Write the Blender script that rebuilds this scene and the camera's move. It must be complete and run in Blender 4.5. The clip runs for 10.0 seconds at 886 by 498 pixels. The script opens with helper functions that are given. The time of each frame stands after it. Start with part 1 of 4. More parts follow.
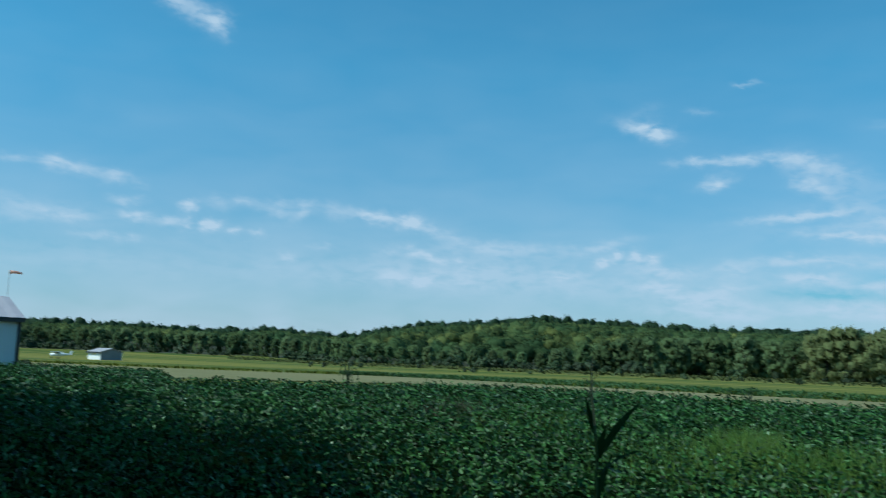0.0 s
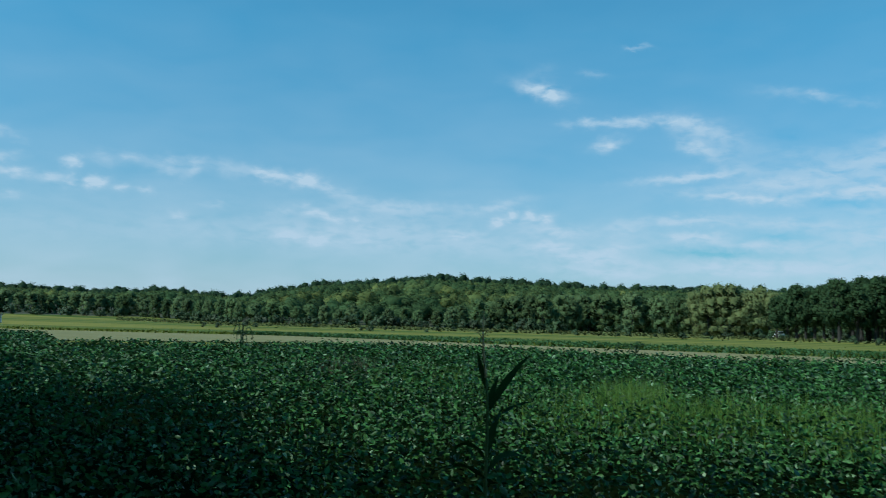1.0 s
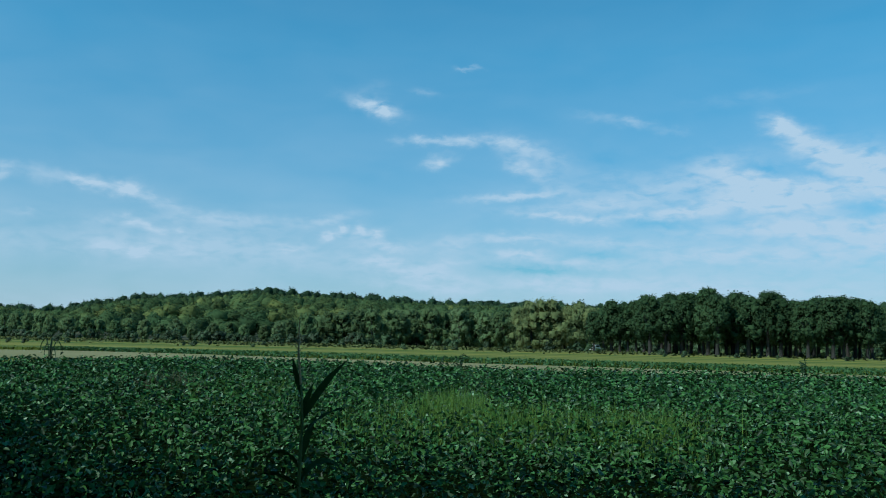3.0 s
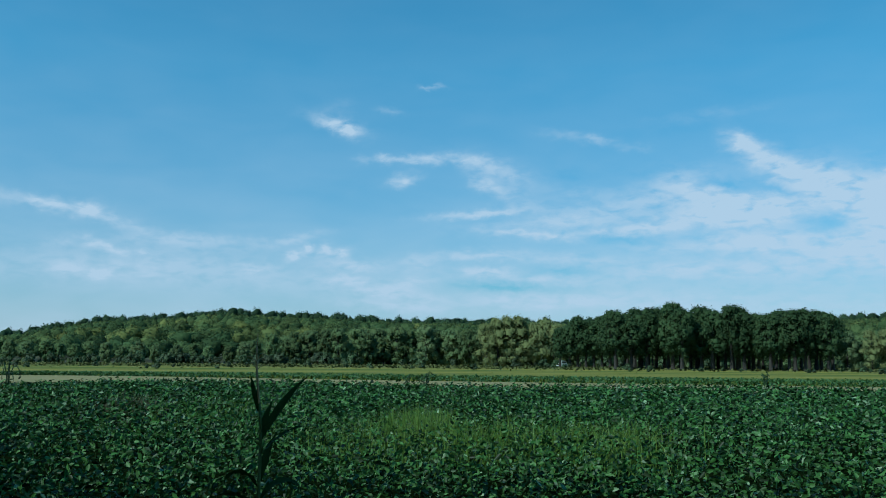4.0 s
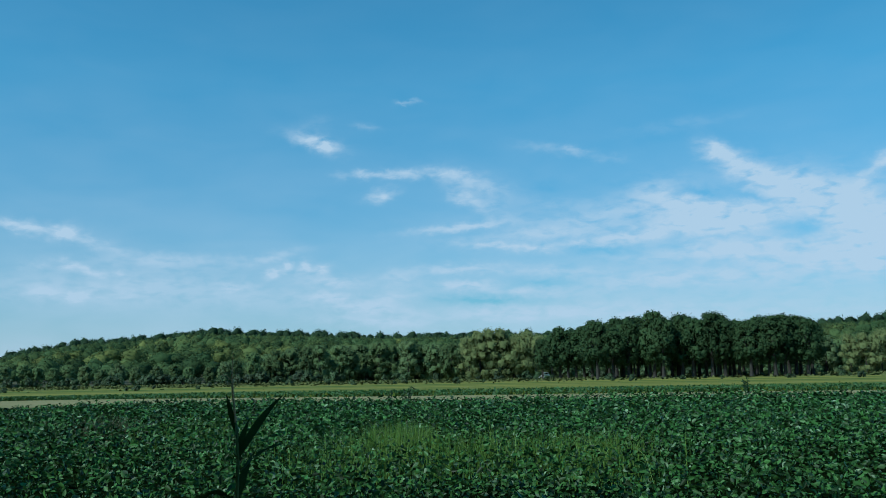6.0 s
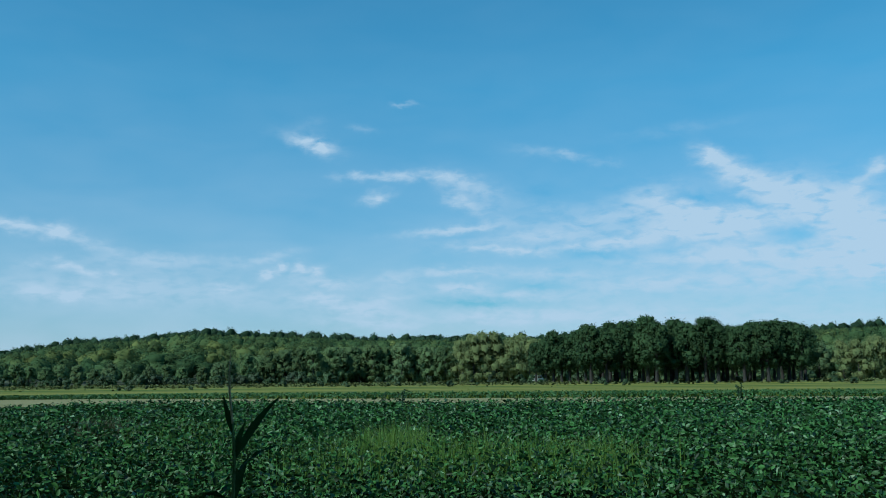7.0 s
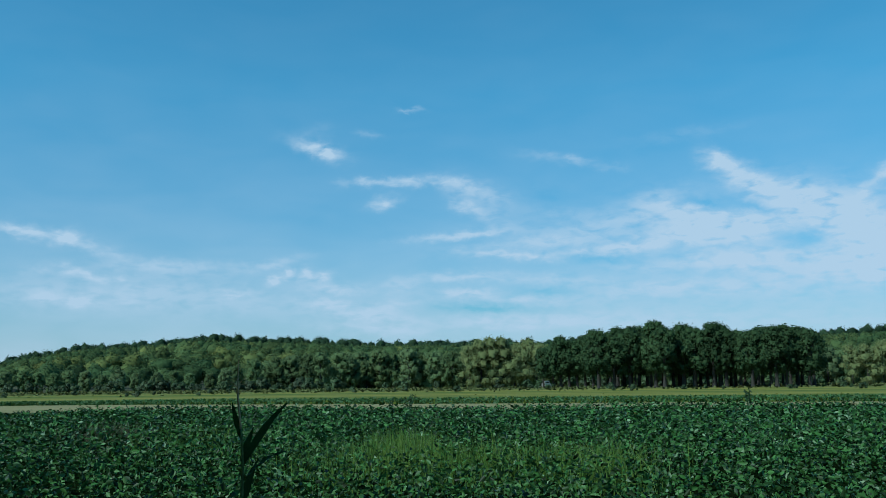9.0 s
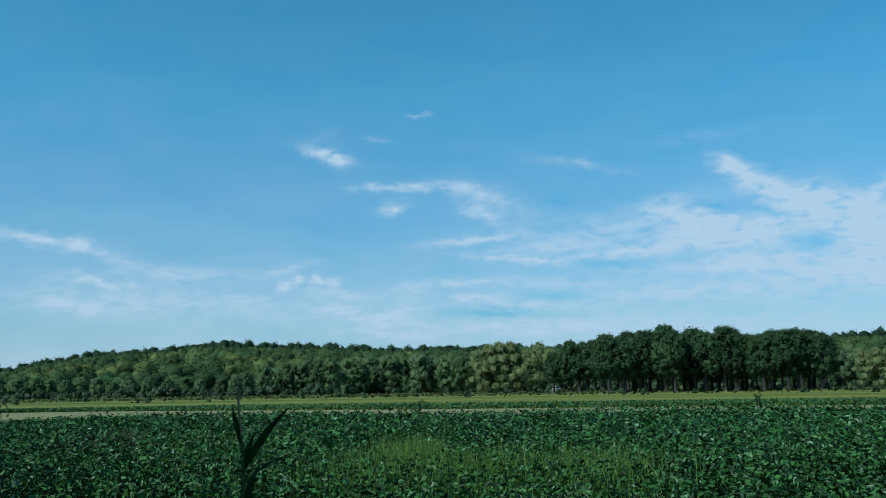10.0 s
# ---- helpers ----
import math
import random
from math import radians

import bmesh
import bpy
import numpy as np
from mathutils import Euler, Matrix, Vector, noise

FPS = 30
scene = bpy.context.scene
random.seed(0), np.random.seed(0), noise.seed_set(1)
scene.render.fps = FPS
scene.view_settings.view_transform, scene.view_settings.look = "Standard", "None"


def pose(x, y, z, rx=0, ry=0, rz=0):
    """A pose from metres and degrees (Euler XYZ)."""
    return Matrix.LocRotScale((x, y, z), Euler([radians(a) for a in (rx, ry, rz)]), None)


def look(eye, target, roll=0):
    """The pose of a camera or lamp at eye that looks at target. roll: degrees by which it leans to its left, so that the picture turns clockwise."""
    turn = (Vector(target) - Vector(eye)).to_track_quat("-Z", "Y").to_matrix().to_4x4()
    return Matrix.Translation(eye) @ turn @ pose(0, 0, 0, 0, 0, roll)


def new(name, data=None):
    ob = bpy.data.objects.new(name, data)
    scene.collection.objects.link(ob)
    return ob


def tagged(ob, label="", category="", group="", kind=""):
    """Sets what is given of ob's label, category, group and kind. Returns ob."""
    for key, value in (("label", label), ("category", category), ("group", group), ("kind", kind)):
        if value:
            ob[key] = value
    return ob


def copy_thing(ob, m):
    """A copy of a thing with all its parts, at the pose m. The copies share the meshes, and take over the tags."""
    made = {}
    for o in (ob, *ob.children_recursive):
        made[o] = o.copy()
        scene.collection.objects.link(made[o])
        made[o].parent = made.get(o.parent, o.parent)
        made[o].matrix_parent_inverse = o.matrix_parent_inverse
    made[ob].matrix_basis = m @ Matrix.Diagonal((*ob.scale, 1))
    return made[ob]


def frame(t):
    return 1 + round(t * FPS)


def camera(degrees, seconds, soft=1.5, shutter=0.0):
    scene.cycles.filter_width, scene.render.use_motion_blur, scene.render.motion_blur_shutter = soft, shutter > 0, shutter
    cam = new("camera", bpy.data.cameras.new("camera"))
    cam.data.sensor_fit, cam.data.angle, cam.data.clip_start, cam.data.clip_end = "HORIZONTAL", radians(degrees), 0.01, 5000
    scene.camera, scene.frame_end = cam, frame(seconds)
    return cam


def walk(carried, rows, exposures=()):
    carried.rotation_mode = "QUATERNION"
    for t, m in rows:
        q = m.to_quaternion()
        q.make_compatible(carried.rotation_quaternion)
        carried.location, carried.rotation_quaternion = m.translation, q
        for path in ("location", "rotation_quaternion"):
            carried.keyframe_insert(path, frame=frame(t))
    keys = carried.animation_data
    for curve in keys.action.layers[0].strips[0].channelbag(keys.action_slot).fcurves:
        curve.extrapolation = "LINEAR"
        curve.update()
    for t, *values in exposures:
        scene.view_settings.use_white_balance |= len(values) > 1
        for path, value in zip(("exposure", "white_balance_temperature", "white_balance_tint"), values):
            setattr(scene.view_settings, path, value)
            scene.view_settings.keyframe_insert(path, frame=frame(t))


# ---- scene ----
cam = camera(52.5, 10.0, soft=0.9, shutter=0.5)
# seconds, sideways, height, pitch + 90, roll, heading
PATH = [
    (0.0, -0.15, 1.97, 96.97, -2.05, 20.64),
    (0.5, -0.14, 1.96, 95.67, -2.00, 16.56),
    (1.0, -0.13, 1.95, 94.55, -1.47, 14.08),
    (1.5, -0.12, 1.94, 94.13, -1.31, 11.36),
    (2.0, -0.10, 1.92, 93.72, -1.24, 8.27),
    (2.5, -0.08, 1.91, 93.88, -1.26, 4.85),
    (3.0, -0.05, 1.90, 95.74, -1.33, 3.26),
    (3.2, -0.04, 1.90, 95.80, -1.10, 2.89),
    (4.3, 0.00, 1.88, 97.31, -0.35, 0.91),
    (4.5, 0.00, 1.88, 97.42, -0.25, 1.01),
    (5.0, 0.02, 1.88, 97.50, 0.00, 1.16),
    (5.5, 0.05, 1.88, 97.31, 0.45, 0.99),
    (6.0, 0.03, 1.88, 97.81, 1.09, 0.07),
    (6.2, 0.03, 1.88, 97.83, 1.02, 0.05),
    (7.3, 0.00, 1.88, 98.21, 0.48, -0.38),
    (7.5, 0.00, 1.88, 98.46, 0.37, -0.14),
    (8.0, 0.00, 1.88, 98.55, 0.30, -0.06),
    (8.5, 0.00, 1.88, 98.69, 0.49, 0.28),
    (9.0, 0.00, 1.88, 98.32, 0.66, 0.11),
    (9.5, 0.03, 1.88, 98.32, 0.70, 0.28),
    (10.0, 0.06, 1.88, 98.65, 0.89, 0.76)]
walk(cam, [(t, pose(x, 0, z, rx, ry, rz)) for t, x, z, rx, ry, rz in PATH],
     exposures=[(0.0, -0.18, 5480, -4), (1.0, -0.17, 5580, -4), (2.0, -0.17, 5580, -4), (3.0, -0.2, 5460, -4), (6.0, -0.2, 5400, -4),
                (10.0, -0.2, 5400, -4)])

# ---- light ----
SUN_AZ, SUN_EL = -126.0, 44.0          # degrees clockwise from +y, above the horizon
sun = new("sun", bpy.data.lights.new("sun", "SUN"))
sun.data.energy, sun.data.angle, sun.data.color = 5.0, radians(0.53), (1.0, 0.94, 0.84)
sa, se = radians(SUN_AZ), radians(SUN_EL)
sun_dir = Vector((math.sin(sa) * math.cos(se), math.cos(sa) * math.cos(se), math.sin(se)))
sun.matrix_world = look(sun_dir * 60, (0, 0, 0))


def build_sky():
    """Clear blue sky with thin cirrus streaks and a pale veil towards the horizon."""
    w = bpy.data.worlds.new("sky")
    scene.world = w
    w.use_nodes = True
    nt = w.node_tree
    nt.nodes.clear()
    N, L = nt.nodes.new, nt.links.new

    def m(op, a, b=None, c=None, clamp=False):
        n = N("ShaderNodeMath")
        n.operation, n.use_clamp = op, clamp
        for i, v in enumerate((a, b, c)):
            if v is None:
                continue
            if isinstance(v, (int, float)):
                n.inputs[i].default_value = v
            else:
                L(v, n.inputs[i])
        return n.outputs[0]

    out, bg = N("ShaderNodeOutputWorld"), N("ShaderNodeBackground")
    sky = N("ShaderNodeTexSky")
    sky.sky_type, sky.sun_disc = "NISHITA", False
    sky.sun_elevation, sky.sun_rotation = se, sa
    sky.altitude, sky.air_density, sky.dust_density, sky.ozone_density = 250, 1.0, 0.6, 2.5
    geo = N("ShaderNodeTexCoord")
    sep = N("ShaderNodeSeparateXYZ")
    L(geo.outputs["Generated"], sep.inputs[0])
    deg = 180 / math.pi
    az = m("MULTIPLY", m("ARCTAN2", sep.outputs[0], sep.outputs[1]), deg)
    el = m("MULTIPLY", m("ARCSINE", sep.outputs[2]), deg)

    def noise_tex(sx, sy, scale, detail, rough, distort=0.0, off=0.0):
        c = N("ShaderNodeCombineXYZ")
        L(m("MULTIPLY_ADD", az, sx, off), c.inputs[0])
        L(m("MULTIPLY", el, sy), c.inputs[1])
        n = N("ShaderNodeTexNoise")
        n.inputs["Scale"].default_value = scale
        n.inputs["Detail"].default_value = detail
        n.inputs["Roughness"].default_value = rough
        n.inputs["Distortion"].default_value = distort
        L(c.outputs[0], n.inputs["Vector"])
        return n.outputs["Fac"]

    # wisps: the outline of each cloud is torn by noise
    wx = m("MULTIPLY", m("SUBTRACT", noise_tex(1, 1.6, 0.9, 4, 0.55, 0.3), 0.5), 1.5)
    wy = m("MULTIPLY", m("SUBTRACT", noise_tex(1, 1.6, 1.0, 4, 0.55, 0.3, 37.0), 0.5), 0.8)
    warped = N("ShaderNodeCombineXYZ")
    L(m("ADD", az, wx), warped.inputs[0])
    L(m("ADD", el, wy), warped.inputs[1])
    total, count, place_ = None, 0, warped.outputs[0]

    def cloud(a, e, w_, h_, tilt, k):
        """One soft patch: azimuth, elevation, half width, half height, tilt, all in degrees, and its density."""
        nonlocal total, count, place_
        count += 1
        if count % 12 == 0:            # evaluate the clouds in turn
            nudge = N("ShaderNodeVectorMath")
            nudge.operation = "MULTIPLY_ADD"
            L(total, nudge.inputs[0])
            nudge.inputs[1].default_value = (1e-6, 1e-6, 0)
            L(warped.outputs[0], nudge.inputs[2])
            place_ = nudge.outputs[0]
        mp = N("ShaderNodeMapping")
        mp.vector_type = "TEXTURE"
        mp.inputs["Location"].default_value = (a, e, 0)
        mp.inputs["Rotation"].default_value = (0, 0, radians(tilt))
        mp.inputs["Scale"].default_value = (w_, h_, 1)
        L(place_, mp.inputs["Vector"])
        dot = N("ShaderNodeVectorMath")
        dot.operation = "DOT_PRODUCT"
        L(mp.outputs[0], dot.inputs[0])
        L(mp.outputs[0], dot.inputs[1])
        d = m("POWER", math.exp(-1), dot.outputs["Value"])
        total = m("MULTIPLY", d, k) if total is None else m("MULTIPLY_ADD", d, k, total)

    # wisps, puffs, streaks, thin sheets, and the clear gaps between them (negative)
    cloud(-8.1, 14.6, 1.58, 0.4, -14, 0.75)
    cloud(-7.6, 14.3, 0.94, 0.36, -22, 0.45)
    cloud(-8.4, 15.6, 1.3, 0.5, 10, 0.12)
    cloud(-1.9, 17.1, 0.65, 0.14, 0, 0.50)
    cloud(-4.7, 15.6, 0.79, 0.18, -8, 0.22)
    cloud(-2.4, 12.6, 2.74, 0.25, 0, 0.62)
    cloud(-5.1, 12.6, 0.72, 0.22, -5, 0.30)
    cloud(-6.5, 12.5, 0.43, 0.22, 0, 0.15)
    cloud(-3.8, 11.3, 0.79, 0.4, 16, 0.70)
    cloud(0.8, 12.4, 1.8, 0.43, -14, 0.42)
    cloud(2.8, 11.7, 2.23, 0.72, -22, 0.34)
    cloud(1.4, 11.1, 1.08, 0.43, -24, 0.50)
    cloud(2.8, 10.5, 1.51, 0.43, -16, 0.28)
    cloud(0.8, 9.1, 2.88, 0.22, 4, 0.50)
    cloud(3.4, 9.5, 2.16, 0.36, 5, 0.25)
    cloud(7.6, 13.9, 2.23, 0.29, -9, 0.24)
    cloud(8.6, 13.7, 0.72, 0.22, -8, 0.28)
    cloud(10.8, 13.2, 0.94, 0.25, -8, 0.20)
    cloud(15.7, 14.9, 3.24, 0.36, 4, 0.12)
    cloud(17.4, 13.1, 0.94, 0.54, -35, 0.75)
    cloud(18.8, 12.1, 1.8, 0.65, -32, 0.70)
    cloud(21, 11, 2.52, 0.86, -18, 0.50)
    cloud(23, 10.4, 2.52, 1.15, -12, 0.44)
    cloud(25, 8.2, 2.16, 1.58, -40, 0.36)
    cloud(25.6, 10.5, 1.3, 0.5, 50, 0.40)
    cloud(26.8, 11.6, 0.72, 0.43, 20, 0.60)
    cloud(26.3, 6.5, 1.44, 1.44, 0, 0.40)
    cloud(13.4, 10.8, 2.52, 0.72, 14, 0.30)
    cloud(14.9, 10.1, 2.16, 0.94, -18, 0.36)
    cloud(18.1, 9.3, 3.96, 0.94, -2, 0.61)
    cloud(14.3, 8.5, 5.76, 0.65, 2, 0.39)
    cloud(6.6, 8.7, 4.32, 0.43, 6, 0.35)
    cloud(9.8, 9.6, 3.96, 0.36, 4, 0.25)
    cloud(8.1, 10.3, 2.52, 0.36, -6, 0.18)
    cloud(4.4, 7.9, 3.24, 0.25, -5, 0.50)
    cloud(10.1, 8, 4.68, 0.32, 3, 0.33)
    cloud(16.6, 7, 6.12, 0.5, 2, 0.36)
    cloud(22.1, 6.4, 4.68, 0.79, -6, 0.33)
    cloud(0.4, 6.5, 2.88, 0.32, 2, 0.40)
    cloud(7.2, 6.2, 5.4, 0.36, -3, 0.33)
    cloud(1.5, 5.5, 2.02, 0.36, -2, 0.60)
    cloud(5.4, 4.9, 3.24, 0.29, -3, 0.35)
    cloud(12.2, 5.4, 6.48, 0.5, 2, 0.33)
    cloud(19.8, 5.2, 6.48, 0.79, 0, 0.29)
    cloud(3.6, 3.6, 4.68, 0.5, 0, 0.35)
    cloud(11.4, 3.7, 7.2, 0.79, 0, 0.25)
    cloud(21.3, 3.1, 7.2, 0.94, 0, 0.22)
    cloud(-10.6, 6.4, 0.54, 0.29, 20, 0.75)
    cloud(-9.8, 6.8, 0.36, 0.36, 60, 0.75)
    cloud(-8.8, 6.7, 0.5, 0.36, 40, 0.85)
    cloud(-7.8, 6.5, 0.72, 0.32, 10, 0.60)
    cloud(-10.7, 7.4, 1.8, 0.25, 12, 0.35)
    cloud(-6.9, 5.8, 2.02, 0.36, -3, 0.50)
    cloud(-7.2, 4.9, 1.66, 0.32, -3, 0.50)
    cloud(-5, 4.1, 3.24, 0.43, -5, 0.45)
    cloud(-5, 3.3, 3.96, 0.36, -4, 0.35)
    cloud(-2.9, 5.9, 1.08, 0.5, 0, 0.35)
    cloud(-3.2, 4.7, 1.8, 0.5, 10, 0.35)
    cloud(-25.9, 8.9, 0.72, 0.32, -8, 0.31)
    cloud(-24.6, 8.8, 0.94, 0.32, -10, 0.31)
    cloud(-23.2, 8.6, 0.79, 0.36, 30, 0.34)
    cloud(-22.4, 8.3, 1.44, 0.29, -16, 0.17)
    cloud(-20.5, 7.9, 2.16, 0.36, -18, 0.11)
    cloud(-18.9, 7.1, 3.24, 0.58, -10, 0.09)
    cloud(-22.5, 6.6, 0.65, 0.25, 0, 0.28)
    cloud(-21.2, 6.2, 0.58, 0.25, 0, 0.28)
    cloud(-19.9, 6.2, 0.43, 0.22, 0, 0.28)
    cloud(-24.1, 5, 0.72, 0.25, 0, 0.28)
    cloud(-22.2, 4.9, 0.58, 0.22, 0, 0.28)
    cloud(-13.1, 5.5, 0.79, 0.22, 0, 0.43)
    cloud(-15.9, 7.2, 3.6, 0.36, 0, 0.12)
    cloud(-20.1, 5.4, 9.36, 1.22, -2, 0.12)
    cloud(-12.4, 4.9, 7.2, 1.08, -2, 0.12)
    cloud(16.7, 8.7, 11.88, 2.16, 0, 0.20)
    cloud(23.2, 8, 5.76, 2.52, 0, 0.20)
    cloud(21.5, 8.3, 1.22, 0.72, -12, -0.34)
    cloud(22.6, 8.1, 0.86, 0.5, -20, -0.40)
    cloud(16.7, 10.6, 1.8, 0.32, -14, -0.40)
    cloud(2.5, 4.5, 2.88, 0.32, -2, -0.45)
    cloud(6.5, 5.5, 2.16, 0.25, -3, -0.30)
    cloud(9.4, 7.5, 2.52, 0.25, -4, -0.35)
    cloud(14.7, 8.1, 0.79, 0.43, 0, -0.25)
    cloud(6.7, 11.6, 1.44, 0.5, -10, -0.08)
    cloud(19.5, 10.1, 1.44, 0.29, -20, -0.40)
    cloud(-37.1, 20.4, 1.08, 0.58, -18, 0.57)
    cloud(-36, 20, 0.65, 0.65, -58, 0.62)
    cloud(-38.6, 20.9, 0.79, 0.5, -8, 0.57)
    cloud(-35.6, 19.2, 0.5, 0.36, -58, 0.19)
    cloud(-47, 10.6, 0.94, 0.25, 2, 0.33)
    cloud(-44.7, 10.6, 0.94, 0.36, -6, 0.57)
    cloud(-43.1, 10.4, 1.01, 0.32, -8, 0.47)
    cloud(-41.3, 10.2, 0.79, 0.36, -6, 0.47)
    cloud(-40.2, 10, 0.58, 0.29, -18, 0.24)
    cloud(-40.6, 8.8, 0.79, 0.29, 2, 0.43)
    cloud(-45.7, 7.6, 3.24, 0.5, 2, 0.31)
    cloud(-43.8, 7.7, 1.22, 0.32, 2, 0.22)
    cloud(-46.9, 8.3, 1.44, 0.43, -8, 0.19)
    cloud(-39.9, 7.9, 0.86, 0.29, -6, 0.57)
    cloud(-38, 7.8, 0.65, 0.29, 2, 0.47)
    cloud(-37, 7.7, 0.43, 0.32, 32, 0.66)
    cloud(-36.9, 8.8, 0.54, 0.29, 22, 0.71)
    cloud(-35.6, 7.7, 0.5, 0.32, 12, 0.90)
    cloud(-34.1, 7.5, 0.5, 0.25, 2, 0.47)
    cloud(-32.7, 7.4, 0.43, 0.22, -8, 0.38)
    cloud(-35.2, 9.1, 0.72, 0.43, -28, 0.24)
    cloud(-33.7, 9.3, 0.72, 0.29, -6, 0.38)
    cloud(-31.6, 9, 1.08, 0.5, -4, 0.43)
    cloud(-30, 8.9, 0.72, 0.36, 42, 0.38)
    cloud(-27.5, 9, 1.22, 0.4, -4, 0.24)
    cloud(-25.3, 8.8, 1.08, 0.36, -6, 0.38)
    cloud(-23.3, 8.6, 0.94, 0.4, -4, 0.38)
    cloud(-22.4, 8.3, 1.44, 0.29, -18, 0.15)
    cloud(-20.7, 7.8, 2.16, 0.29, -16, 0.13)
    cloud(-29.1, 9.3, 2.52, 0.36, -1, 0.15)
    cloud(-42.2, 6.6, 1.44, 0.25, -2, 0.25)
    cloud(-40.4, 6.6, 0.86, 0.22, 2, 0.28)
    cloud(-28.4, 6.8, 0.86, 0.25, 2, 0.24)
    cloud(-30.7, 6, 0.5, 0.29, 2, 0.28)
    cloud(-22.7, 6.7, 0.79, 0.32, -8, 0.33)
    cloud(-21.6, 6.4, 0.5, 0.25, 2, 0.33)
    cloud(-24.6, 6.6, 0.72, 0.25, 2, 0.24)
    cloud(-22.4, 4.8, 0.43, 0.22, 2, 0.28)
    cloud(-23.9, 5.1, 6.48, 0.72, 0, 0.15)
    cloud(-33.8, 5, 7.2, 0.86, 2, 0.10)
    cloud(-16.7, 7, 5.76, 0.43, -1, 0.19)
    cloud(-17.4, 5.7, 6.12, 1.08, -1, 0.15)
    cloud(-44.2, 5.3, 5.04, 0.94, 2, 0.12)
    cloud(-37, 7.2, 7.2, 1.08, 0, 0.07)
    cloud(26, 8.6, 2.4, 1.2, -30, 0.29)
    cloud(28, 7, 4, 2, 0, 0.22)
    cloud(15.9, 9.35, 0.4, 0.1, 0, -0.50)
    fine = noise_tex(0.7, 1.8, 1.0, 5, 0.52, 0.3, 11.0)
    torn = m("MULTIPLY_ADD", fine, 2.9, -0.62, clamp=True)
    dens = m("MULTIPLY", total, torn)
    veil = m("MULTIPLY", m("EXPONENT", m("MULTIPLY", m("MAXIMUM", el, 0.0), -0.115)),
             m("MULTIPLY_ADD", noise_tex(0.5, 1.4, 0.32, 2.5, 0.5, 0.3, 71.0), 0.8, 0.35))
    dens = m("MAXIMUM", m("MINIMUM", m("ADD", m("ADD", dens, veil), 0.045), 0.94), 0.0)
    mix = N("ShaderNodeMix")
    mix.data_type = "RGBA"
    L(dens, mix.inputs["Factor"])
    tint = N("ShaderNodeMix")
    tint.data_type, tint.blend_type = "RGBA", "MULTIPLY"
    tint.inputs["Factor"].default_value = 1.0
    L(sky.outputs[0], tint.inputs["A"])
    hue = N("ShaderNodeMix")
    hue.data_type = "RGBA"
    L(m("MULTIPLY", el, 1 / 18, clamp=True), hue.inputs["Factor"])
    hue.inputs["A"].default_value, hue.inputs["B"].default_value = (0.535, 0.78, 0.925, 1), (0.36, 1.28, 1.36, 1)
    L(hue.outputs["Result"], tint.inputs["B"])
    L(tint.outputs["Result"], mix.inputs["A"])
    mix.inputs["B"].default_value = (6.2, 6.95, 8.0, 1)
    L(mix.outputs["Result"], bg.inputs["Color"])
    bg.inputs["Strength"].default_value = 0.10
    L(bg.outputs[0], out.inputs[0])


build_sky()


